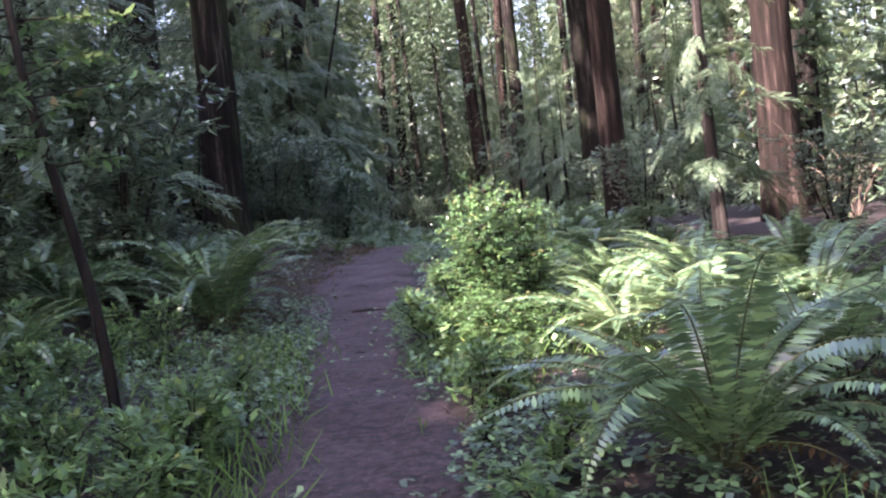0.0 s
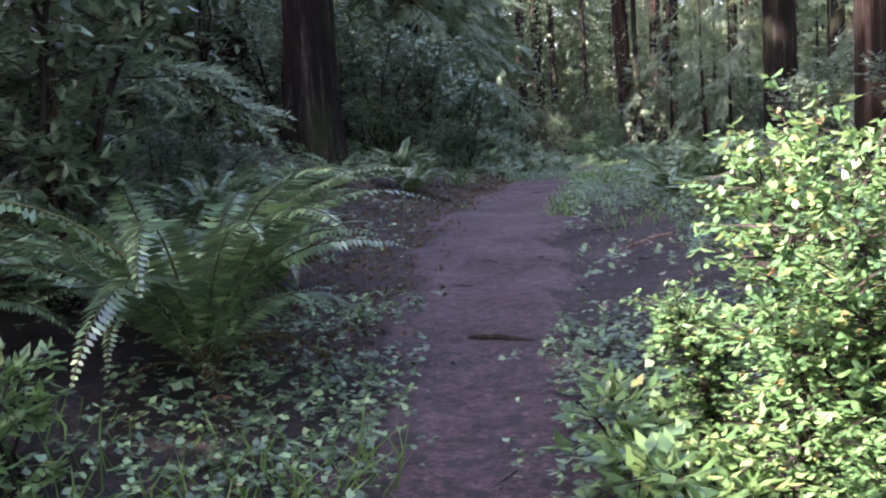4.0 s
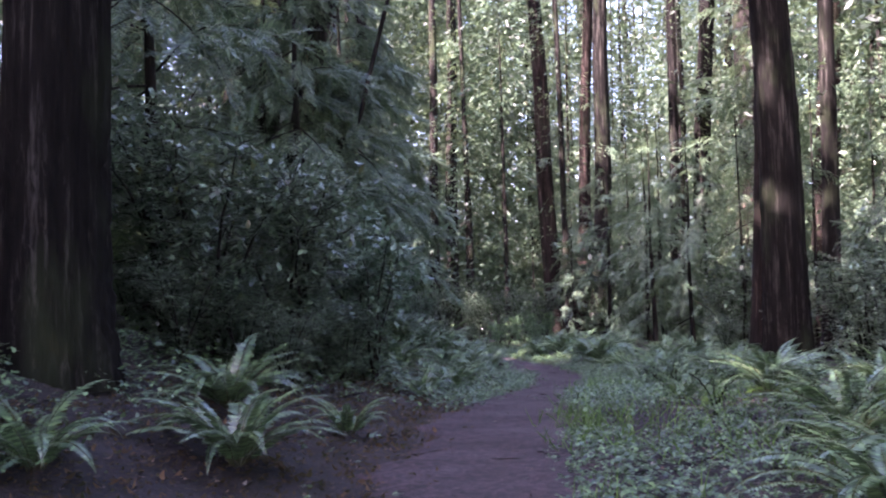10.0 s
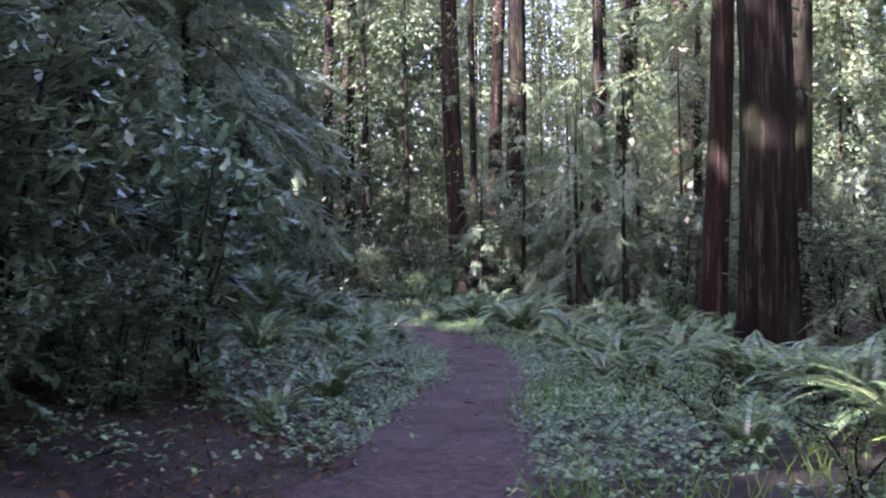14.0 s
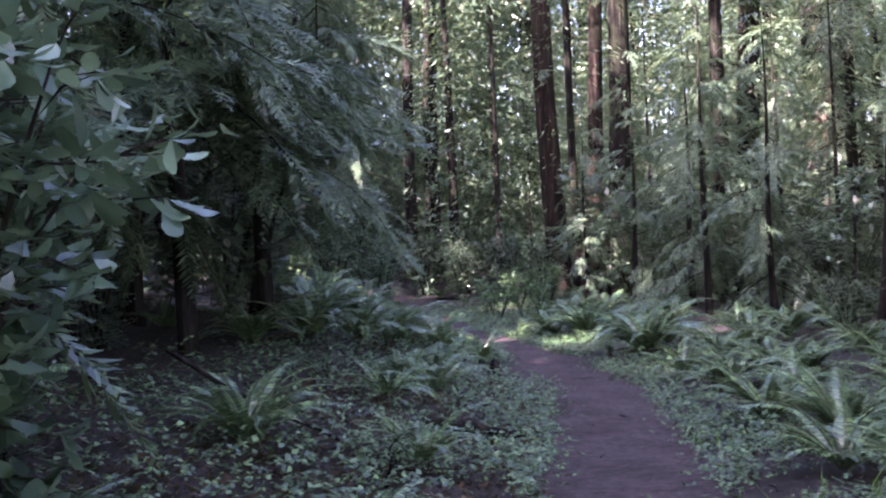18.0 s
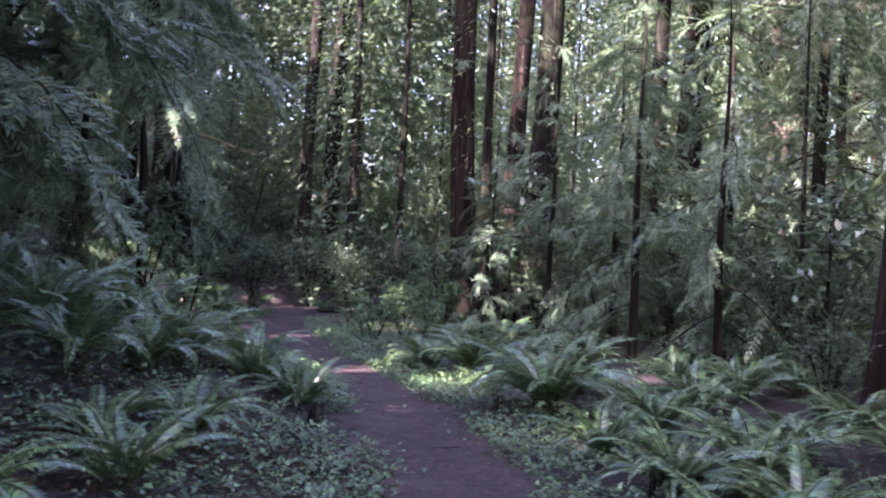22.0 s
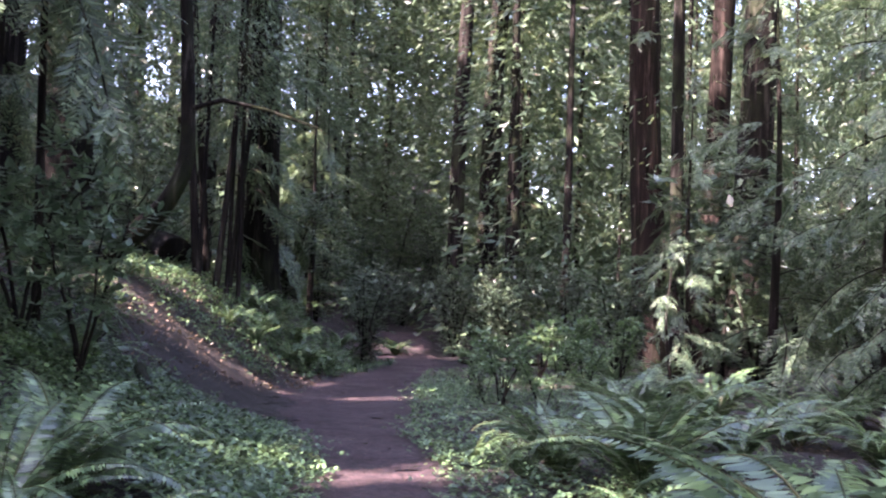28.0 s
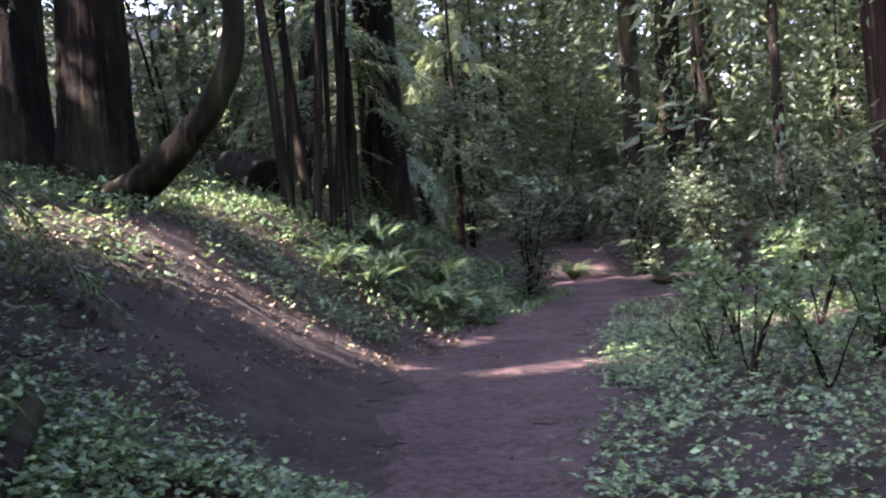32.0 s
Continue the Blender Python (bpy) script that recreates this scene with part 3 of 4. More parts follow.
FRONDS = [frond_mesh(k, FERN, 0.75 + 0.1 * k) for k in range(6)]
DEAD_FRONDS = [frond_mesh(40 + k, FERN_OLD, 1.35 + 0.15 * k, 22, 0.06, True) for k in range(2)]


def fern(x, y, size, label, n=18, dead=3, seed=0, flat=1.0, rise=1.0):
    g = np.random.default_rng(seed)
    root = thing("sword_fern", label, "fern", Matrix.Translation((x, y, float(land(x, y)))), "sword ferns along the path")
    for k in range(n):
        a = 360 * (k + g.uniform(-0.35, 0.35)) / n
        s = size * g.uniform(0.75, 1.1)
        m = pose(0, 0, 0.03, 0, g.uniform(-14, 12) * flat, a) @ Matrix.Translation((0.04, 0, 0)) @ pose(0, 0, 0, g.uniform(-14, 14)) @ Matrix.Diagonal((s, s * g.uniform(0.85, 1.1), rise * s * g.uniform(0.75, 1.0), 1))
        part("frond", FRONDS[int(g.integers(0, 6))], root, m=m)
    for k in range(dead):
        s = size * g.uniform(0.6, 0.85)
        m = pose(0, 0, 0.02, 0, g.uniform(30, 45), g.uniform(0, 360)) @ Matrix.Diagonal((s, s, s, 1))
        part("dead_frond", DEAD_FRONDS[k % 2], root, "withered brown frond", m)
    return root


FERNS = [
    (1.0, 4.3, 1.15), (1.75, 5.3, 1.1), (1.6, 6.6, 1.05), (2.5, 7.4, 1.0), (1.15, 8.7, 0.95), (1.5, 10.2, 1.0), (0.95, 10.9, 0.85), (2.0, 8.3, 1.05), (1.15, 7.2, 0.9), (2.3, 9.6, 1.0), (2.4, 12.0, 0.9), (3.2, 6.0, 1.1), (3.4, 10.4, 0.9), (1.9, 14.0, 0.8),
    (-3.0, 11.6, 1.0), (-3.7, 9.9, 1.0), (-4.3, 10.6, 1.1), (-3.4, 7.8, 0.8), (-2.7, 12.6, 0.85), (-4.1, 11.0, 0.9), (-3.6, 13.9, 0.8), (-3.1, 14.4, 0.7),
    (-2.9, 20.5, 0.85), (-3.3, 22.0, 0.8), (-3.7, 17.2, 0.75), (-4.0, 15.8, 0.8), (-2.4, 22.4, 0.5), (-3.6, 19.0, 0.6),
    (-1.7, 28.9, 0.7), (-2.8, 28.2, 0.55), (-2.6, 31.3, 0.75), (-1.5, 32.2, 0.6), (-2.0, 26.8, 0.5), (-3.4, 25.4, 0.6),
    (0.75, 18.9, 0.85), (1.35, 20.0, 1.0), (2.2, 19.4, 1.1), (1.9, 17.4, 0.95), (1.7, 15.6, 1.0), (2.6, 16.2, 1.0), (1.1, 17.0, 0.8), (2.9, 20.9, 1.0), (1.7, 22.2, 0.9), (2.6, 23.6, 0.9), (1.9, 25.2, 0.8), (3.3, 25.4, 0.9), (2.4, 26.8, 0.85),
    (2.7, 28.4, 0.85), (1.75, 30.7, 0.75), (2.5, 29.6, 0.85), (3.3, 31.0, 0.9), (2.1, 33.4, 0.9), (2.9, 33.2, 0.85), (2.7, 36.6, 0.85), (3.4, 35.0, 0.9),
    (1.95, 42.4, 1.5), (2.9, 41.0, 0.95), (2.7, 44.4, 0.85), (3.7, 39.2, 0.9), (3.9, 42.8, 0.9), (1.35, 44.6, 0.5), (2.0, 39.6, 0.75), (4.4, 45.5, 0.9),
    (0.45, 46.9, 0.4), (1.5, 51.6, 0.85), (2.5, 51.4, 1.0), (1.45, 49.9, 1.0), (0.75, 47.2, 0.95), (1.35, 46.2, 1.15), (1.7, 48.2, 1.1), (-0.05, 47.7, 0.4), (-1.75, 43.4, 0.95), (-0.9, 43.2, 0.55), (2.2, 37.8, 0.9), (1.9, 35.0, 0.9), (1.6, 32.0, 0.7), (3.0, 38.2, 1.0), (3.2, 50.0, 1.0), (2.3, 48.2, 0.95), (3.4, 47.4, 0.9), (4.2, 52.0, 0.9), (5.2, 41.2, 0.9), (5.0, 44.4, 0.9), (6.2, 45.2, 0.9), (5.9, 40.0, 0.9), (4.6, 37.6, 0.9), (6.6, 42.0, 0.8), (5.6, 48.6, 0.9),
    (-0.98, 41.8, 0.7), (-2.2, 41.0, 1.0), (-3.0, 42.5, 0.95), (-3.3, 40.0, 1.05), (-2.6, 38.6, 0.9), (-3.9, 44.0, 0.95), (-4.4, 41.8, 1.0), (-1.9, 36.8, 0.65), (-3.6, 36.4, 0.8),
    (-1.6, 42.6, 0.8), (-2.5, 42.0, 0.9), (-3.6, 41.2, 1.0), (-1.5, 37.9, 0.7), (-2.3, 39.8, 0.9), (-3.1, 37.4, 0.9),
    (-4.7, 55.9, 0.6), (-4.35, 56.9, 0.75), (-4.9, 57.1, 0.7), (-5.4, 58.0, 0.7), (-4.3, 57.8, 0.7), (-4.15, 58.7, 0.65), (-5.1, 55.6, 0.55), (-4.8, 58.9, 0.7), (-4.4, 60.0, 0.6), (-5.3, 59.4, 0.7),
    (-4.6, 69.2, 0.85), (-2.2, 66.5, 0.7), (-1.2, 62.0, 0.6), (-5.2, 64.5, 0.7),
]
for n, (x, y, s) in enumerate(FERNS):
    fern(x, y, s * 1.18, "sword fern with arching green fronds on the forest floor" if s < 1.0 else "large sword fern with long arching green fronds", 18 if s < 0.7 else 24, 1 if s < 0.8 else 3, n)
fern(-2.45, 10.5, 1.6, "large upright sword fern with dead brown fronds at its foot", 30, 6, 777, 0.9, 1.22)
g = np.random.default_rng(5)
spots = [(a, b) for a, b, _ in FERNS]
while len(spots) < len(FERNS) + 44:
    y = g.uniform(6.5, 66)
    side = 1 if g.random() < 0.6 else -1
    x = float(trail_x(y)) + side * (g.uniform(1.6, 6.5))
    if side < 0 and 47.5 < y < 60 or min(math.hypot(x - a, y - b) for a, b in spots) < 0.9:
        continue
    spots.append((x, y))
    fern(x, y, g.uniform(0.65, 1.0), "sword fern with arching green fronds on the forest floor", 14, 0, len(spots) + 500)


def shrub_foliage(seed, h, r, leaf, mat, n, whorl=6, droop=0.3, bare=0.15):
    """Stems, and leaves set in whorls round the twig ends."""
    g = np.random.default_rng(seed)
    stems, tips = [], []
    ns = max(3, int(3 + r * 2))
    for k in range(ns):
        a = g.uniform(0, 6.28)
        q = np.linspace(0, 1, 7)[:, None]
        out = r * g.uniform(0.3, 0.9)
        top = np.array([math.cos(a) * out, math.sin(a) * out, h * g.uniform(0.65, 1.0)])
        line = q * top * np.array([1, 1, 1]) + np.array([0, 0, 0.15 * h]) * np.sin(q * 3.1) + np.c_[g.normal(0, 0.02, (7, 2)), np.zeros(7)]
        stems.append(tube(line, np.linspace(0.005 + 0.009 * h, 0.003, 7), 6))
        for _ in range(max(3, n // (ns * whorl))):
            u = g.uniform(bare, 1.0)
            p0 = np.array([np.interp(u, np.linspace(0, 1, 7), line[:, c]) for c in range(3)])
            d = unit(1, g)[0] * np.array([1, 1, 0.5]) + np.array([0, 0, 0.15])
            p1 = p0 + d * r * g.uniform(0.15, 0.55)
            tips.append((p0, p1))
    ta, tb = np.array([a for a, _ in tips]), np.array([b for _, b in tips])
    tw = [kites(ta, tb - ta, unit(len(ta), g), np.linalg.norm(tb - ta, axis=1), np.full(len(ta), 0.004 + 0.004 * h))]
    base, along, across, ln = [], [], [], []
    for a, b in tips:
        d = (b - a) / (np.linalg.norm(b - a) + 1e-6)
        for j in range(whorl):
            u = g.uniform(0.45, 1.0)
            w = unit(1, g)[0] * np.array([1, 1, 0.45]) + 0.7 * d - np.array([0, 0, droop])
            base.append(a + (b - a) * u)
            along.append(w)
            across.append(np.cross(w, np.array([0, 0, 1.0]) + 0.4 * unit(1, g)[0]))
            ln.append(leaf * g.uniform(0.6, 1.15))
    ln = np.array(ln)
    base, along, across = np.array(base), np.array(along), np.array(across)
    return stems, tw, (obovate(base, along, across, ln, ln * 0.5) if mat in (PALE, BUSH, SAPLING) else blades(base, along, across, ln, ln * 0.46, 0.14, 0.3) if 0.1 < leaf < 0.15 else kites(base, along, across, ln, ln * 0.5)), mat


def shrub_kind(*args, **kw):
    stems, tw, (lv, lf), mat = shrub_foliage(*args, **kw)
    return [mesh("stem", v, f, [BARK_GREY], smooth=True) for v, f in stems], mesh("twig_work", *joined(tw), [BARK_GREY]), mesh("leaves", lv, lf, [mat])


def shrub(kind, x, y, s, label, name="shrub", rz=0.0, tall=1.0, group=""):
    stems, twigs, leaves = kind
    root = thing(name, label, "shrub", pose(x, y, float(land(x, y)) - 0.02, 0, 0, rz) @ Matrix.Diagonal((s, s, s * tall, 1)), group)
    for me in stems:
        part("stem", me, root)
    tagged(part("twig_work", twigs, root), kind="stuff")
    part("foliage", leaves, root)
    return root


DARKS = [shrub_kind(60 + k, 2.2, 1.0, 0.11, BROAD, 3400, 8, bare=0.05) for k in range(3)]
PALES = [shrub_kind(65 + k, 1.7, 0.85, 0.125, PALE, 960, 8, droop=0.2, bare=0.03) for k in range(2)]
HIGH_PALE = shrub_kind(68, 1.7, 0.8, 0.115, PALE, 1100, 8, droop=0.2, bare=0.25)
FINES = [shrub_kind(70 + k, 2.4, 1.1, 0.088, BROAD, 4200, 10, bare=0.0) for k in range(2)]
THICKS = [shrub_kind(75 + k, 2.4, 1.1, 0.16, BROAD, 1000, 9, bare=0.0) for k in range(2)]
THICKS = [(a[:2], b, c) for a, b, c in THICKS]
YOUNGS = [shrub_kind(80 + k, 1.5, 0.75, 0.055, BUSH, 5400, 9, bare=0.02) for k in range(2)]
SAPLINGS = [shrub_kind(90 + k, 1.25, 0.7, 0.105, SAPLING, 620, 7, droop=0.1, bare=0.3) for k in range(2)]
LOWS = [shrub_kind(95 + k, 0.55, 0.45, 0.042, SORREL, 620, 6) for k in range(2)]
for n, (x, y, s, tall) in enumerate([(-2.65, 27.2, 1.0, 1.15), (-2.9, 27.8, 1.1, 1.3), (-3.1, 46.3, 0.95, 1.1), (-3.9, 46.8, 1.1, 1.1)]):
    shrub(PALES[n % 2] if n < 2 else HIGH_PALE, x, y, s, "shrub with large pale glossy leaves in whorls", "evergreen_shrub", n * 61 + 20, tall)
for n, (x, y, s, tall) in enumerate([(0.15, 8.9, 0.8, 1.2), (0.35, 8.4, 0.7, 1.0), (-0.05, 9.4, 0.55, 0.9), (0.12, 7.9, 0.55, 0.85), (0.5, 9.4, 0.75, 1.1), (0.25, 7.3, 0.45, 0.8), (0.55, 7.5, 0.5, 0.7), (0.3, 6.7, 0.35, 0.7), (0.6, 8.7, 0.7, 0.9)]):
    shrub(YOUNGS[n % 2], x, y, s, "leafy yellow-green bush with small sunlit leaves", "bush", n * 70, tall)
for n, (x, y, s) in enumerate([(-3.5, 11.2, 1.2), (-4.6, 12.8, 1.45), (-4.4, 9.6, 1.2), (-5.4, 10.6, 1.5), (-5.6, 15.4, 1.5), (-4.9, 7.4, 1.2), (-3.0, 5.2, 0.9), (-3.8, 3.6, 1.2), (-3.3, 24.9, 1.0), (-5.6, 13.4, 1.3), (-5.2, 18.6, 1.4),
                                 (-3.4, 26.2, 1.0), (-4.0, 24.2, 1.05), (-3.8, 27.2, 1.15), (-4.8, 25.6, 1.25), (-4.3, 28.6, 1.2), (-5.9, 30.2, 1.7), (-6.0, 33.4, 1.5), (-6.4, 35.4, 1.4), (-4.6, 41.0, 1.1), (-5.0, 43.6, 1.1), (-5.2, 46.8, 0.9), (-5.2, 39.4, 1.4)]):
    shrub(DARKS[n % 3], x, y, s, "dark shrub with leathery green leaves in whorls", "evergreen_shrub", n * 53, 1.0)
for n, (x, y, s) in enumerate([(-5.6, 37.8, 1.3), (-5.4, 31.8, 0.9), (-6.6, 33, 1.7), (-4.6, 39.6, 1.1), (-5.4, 22.8, 1.3), (-6.0, 17.6, 1.5), (-4.2, 62.5, 1.1), (-3.0, 70.5, 1.3), (-6.6, 64, 1.4), (-1.0, 66.5, 1.1), (0.6, 63.5, 1.2), (-8.8, 60.0, 1.0), (-6.9, 68.5, 1.5), (-1.6, 72.5, 1.5), (-5.6, 76.0, 1.0), (-4.0, 77.4, 1.2), (-6.9, 75.0, 1.1), (-3.0, 75.2, 1.2), (-7.6, 77.6, 1.3), (-5.0, 79.5, 1.4), (-1.4, 69.4, 1.0),
                                 (1.6, 60.8, 1.1), (3.6, 25.5, 0.8), (4.4, 28.2, 1.0), (6.0, 29.4, 1.2), (5.2, 23.0, 0.9), (6.2, 33.8, 1.1), (7.5, 38.5, 1.2), (3.1, 16.4, 0.8), (4.2, 17.0, 0.5), (4.2, 11.4, 0.7), (5.2, 8.2, 1.0), (4.6, 4.4, 1.0), (6.4, 39.2, 0.7), (7.4, 44.6, 0.8), (7.0, 47.6, 0.9), (8.4, 40.6, 0.9), (5.6, 43.0, 0.6), (8.8, 49.5, 0.9), (6.6, 54.4, 0.8), (9.6, 45.6, 1.0), (6.0, 57.5, 0.9), (8.0, 56.5, 1.0)]):
    shrub(FINES[n % 2], x, y, s, "dense shrub with small dull green leaves", "shrub", n * 41, 0.95)
for n, (x, y, s) in enumerate([(-0.2, 52.8, 0.85), (0.4, 52.2, 0.65), (-0.34, 55.1, 0.9), (0.5, 56.4, 1.05), (0.1, 58.2, 1.1), (1.1, 56.0, 0.9), (-0.5, 53.6, 0.6), (1.6, 58.6, 1.1), (0.9, 53.9, 0.8)]):
    shrub(SAPLINGS[n % 2], x, y, s, "broadleaf sapling with fresh green leaves on a thin stem", "sapling", n * 77)
g = np.random.default_rng(16)
for n in range(46):
    y = g.uniform(20.5, 29.0) if n < 30 else g.uniform(11.5, 16.0)
    x = float(trail_x(y)) - (g.uniform(2.0, 4.2) if n < 30 else g.uniform(2.6, 4.4))
    if 19.5 < y < 23.4:
        continue
    shrub(DARKS[n % 3] if n % 2 else FINES[n % 2], x, y, g.uniform(0.28, 0.5), "small leafy evergreen shrub on the bank", "evergreen_shrub", n * 59, g.uniform(0.7, 1.0))
HERBS = [shrub_kind(110 + k, 0.45, 0.4, 0.075, HERB, 420, 7, droop=0.1, bare=0.1) for k in range(3)]
for n in range(64):
    y = g.uniform(3.6, 9.2)
    x = float(trail_x(y)) + (-1 if n < 44 else 1) * (0.72 + 2.2 * g.random() ** 1.2)
    if n >= 44:
        x = float(trail_x(y)) + g.uniform(0.6, 1.0)
    shrub(HERBS[n % 3], x, y, g.uniform(0.6, 1.1), "bright green leafy herb beside the path", "herb", n * 67, g.uniform(0.7, 1.1), "herbs at the path edge")
for n in range(26):
    y = g.uniform(44.4, 48.2)
    x = float(trail_x(y)) - g.uniform(0.9, 4.0)
    shrub(HERBS[n % 3] if n % 2 else LOWS[n % 2], x, y, g.uniform(0.5, 0.85), "low bright green leafy plant on the bank", "herb", n * 43, g.uniform(0.6, 0.9), "herbs at the path edge")
g = np.random.default_rng(15)
for n in range(20):
    y = 23.4 + n * 0.7
    x = float(trail_x(y)) - g.uniform(2.1, 3.4) - (2.4 if y > 27.5 else 0.0)
    shrub(FINES[n % 2], x, y, g.uniform(0.4, 0.62), "low dense shrub with dull green leaves", "shrub", n * 47, g.uniform(0.7, 1.0))
g = np.random.default_rng(12)
for n in range(90):
    y = g.uniform(4, 72)
    left = g.random() < 0.6
    x = float(trail_x(y)) + (-g.uniform(4.2, 10) if left else g.uniform(6.5, 14))
    if shades(x, y, (0.8, 2.0, 3.2), 1.2):
        continue
    shrub(THICKS[n % 2], x, y, g.uniform(1.0, 1.8), "dense dark green shrub in the forest thicket", "thicket_shrub", n * 37, g.uniform(0.8, 1.3), "forest thicket")
g = np.random.default_rng(11)
for n in range(120):
    y = g.uniform(3, 60) if n < 70 else g.uniform(16, 33)
    x = float(trail_x(y)) + (1.0 if g.random() < 0.65 or n > 70 else -1.0) * g.uniform(1.3, 4.2)
    if n > 96 or 11.5 < y < 20 and x < 2.0 or x < trail_x(y) and 49 < y < 57:
        continue
    shrub(LOWS[n % 2], x, y, g.uniform(0.5, 1.0), "low leafy green plant beside the path", "undergrowth_plant", n * 31, g.uniform(0.7, 1.2), "low plants")

# slim young tree by the start of the path
young = thing("young_tree", "slim mossy young tree with yellow-green leaves", "tree", Matrix.Translation((-2.02, 5.8, float(land(-2.02, 5.8)) - 0.03)))
q = np.linspace(0, 1, 24)[:, None]
line = q * np.array([[-0.42, 0.0, 4.6]]) + np.c_[0.05 * np.sin(q * 9), 0.04 * np.cos(q * 7), 0 * q]
v, f = tube(line, np.linspace(0.036, 0.012, 24), 10, 0.06, 3)
part("trunk", mesh("trunk", v, f, [BARK_GREY], smooth=True), young)
gl = np.random.default_rng(9)
bs, al, ln = [], [], []
for k in range(58):
    h = gl.uniform(0.35, 1.0)
    p0 = np.array([np.interp(h, q[:, 0], line[:, c]) for c in range(3)])
    d = np.array([gl.normal(), gl.normal(), 0.1])
    p1 = p0 + d / np.linalg.norm(d) * gl.uniform(0.3, 0.8)
    v, f = tube(np.linspace(p0, p1, 4), [0.008, 0.006, 0.004, 0.002], 5)
    part("branch", mesh("branch", v, f, [BARK_GREY]), young)
    for j in range(22):
        u = gl.uniform(0.25, 1.05)
        bs.append(p0 + (p1 - p0) * u)
        al.append(unit(1, gl)[0] * [1, 1, 0.5] - [0, 0, 0.2])
        ln.append(gl.uniform(0.05, 0.10))
ln, al = np.array(ln), np.array(al)
part("foliage", mesh("foliage", *blades(np.array(bs), al, np.cross(al, [0.1, 0.2, 1.0]), ln, ln * 0.5), [BUSH]), young)


# ---- young conifers ----
def conifer(x, y, h, label, seed=0, low=0.5, dense=4.2, reach=1.0, lean=0.0, kinds=None, top=7.5, stem=None):
    g = np.random.default_rng(seed + 900)
    kinds = kinds or BOUGHS
    root = thing("young_conifer", label, "tree", Matrix.Translation((x, y, float(land(x, y)) - 0.05)), "young conifers")
    q = np.linspace(0, 1, 14)[:, None]
    line = q * np.array([[lean * h, 0, h]]) + 0.03 * np.c_[np.sin(q * 8 + seed), np.cos(q * 6), 0 * q]
    v, f = tube(line, np.linspace(stem or 0.012 * h + 0.01, 0.008, 14), 9, 0.05, seed)
    part("trunk", mesh("trunk", v, f, [BARK_GREY], smooth=True), root)
    n = int(min(h, top) * dense)
    for k in range(n):
        z = low + (min(h, top) - low) * (k + g.random()) / n
        s = reach * (0.45 + 0.85 * (1 - z / h) ** 0.7) * g.uniform(0.7, 1.15)
        if abs(x - trail_x(y)) < 7 and z < 3.4:
            s = min(s, (abs(x - float(trail_x(y))) - 1.15) / 1.6)
        m = pose(lean * z, 0, z, 0, g.uniform(-12, 40), g.uniform(0, 360)) @ Matrix.Diagonal((s, s, s, 1))
        part("foliage", kinds[int(g.integers(0, len(kinds)))], root, m=m)
    return root


CONIFERS = [  # x, y, height, reach, boughs per metre
    (-4.2, 31.0, 8.0, 1.4, 5), (-5.2, 33.2, 9.0, 1.6, 5), (-4.0, 35.0, 8.5, 1.5, 5), (-3.7, 37.8, 9.0, 1.35, 5), (-5.0, 36.6, 9.0, 1.6, 5), (-5.6, 27.4, 9.0, 1.5, 5), (-5.2, 13.6, 9.0, 1.4, 5), 
    (5.0, 51.0, 8.0, 1.1, 4), (5.6, 47.4, 7.0, 1.2, 4), (5.4, 54.6, 8.0, 1.3, 4), (4.3, 57.6, 8.0, 1.2, 5), (6.9, 51.0, 8.0, 1.3, 5), (1.95, 51.6, 2.0, 0.6, 5), (3.0, 60.0, 6.0, 1.0, 4), (6.2, 56.0, 9.0, 1.4, 5), (9.0, 51.5, 15.0, 1.9, 3.4), (11.6, 46.5, 15.0, 1.9, 3.4), (11.8, 57.0, 16.0, 2.1, 3.4), (8.6, 63.0, 16.0, 1.8, 3.4), (13.8, 63.5, 17.0, 2.2, 3.4), (13.5, 52.0, 16.0, 2.0, 3.4),
    (3.7, 14.4, 8.0, 0.62, 5), (7.3, 14.8, 8.0, 0.8, 5), (5.6, 27.0, 4.0, 1.0, 5), (7.0, 31.0, 6.0, 1.2, 4), (8.5, 36.5, 7.0, 1.3, 4), (8.6, 46.0, 8.0, 1.3, 4), (9.2, 54.0, 7.0, 1.1, 4), (-7.4, 46.0, 9.0, 1.4, 5), (-5.6, 49.0, 7.0, 1.1, 5), (-6.3, 65.5, 7.0, 1.1, 4), (-6.3, 59.4, 8.0, 1.2, 5), (-7.2, 63.0, 8.0, 1.3, 4),
]
for n, (x, y, h, reach, dense) in enumerate(CONIFERS):
    near = abs(x - trail_x(y)) < 5.4 and y < 47
    conifer(x, y, h, "young conifer with drooping flat sprays of needles", n, 0.5 if h < 5.5 else (2.3 if -5.3 < x < -3 and 30 < y < 38 else 0.9), dense, reach, kinds=BOUGHS if near else FAR_BOUGHS, top=13.0 if h > 12 else 7.5)
conifer(-4.2, 47.5, 9.0, "slim young conifer with high drooping boughs over the fork", 77, 3.8, 5.0, 1.7, kinds=BOUGHS, top=9.0, stem=0.05)
g = np.random.default_rng(66)
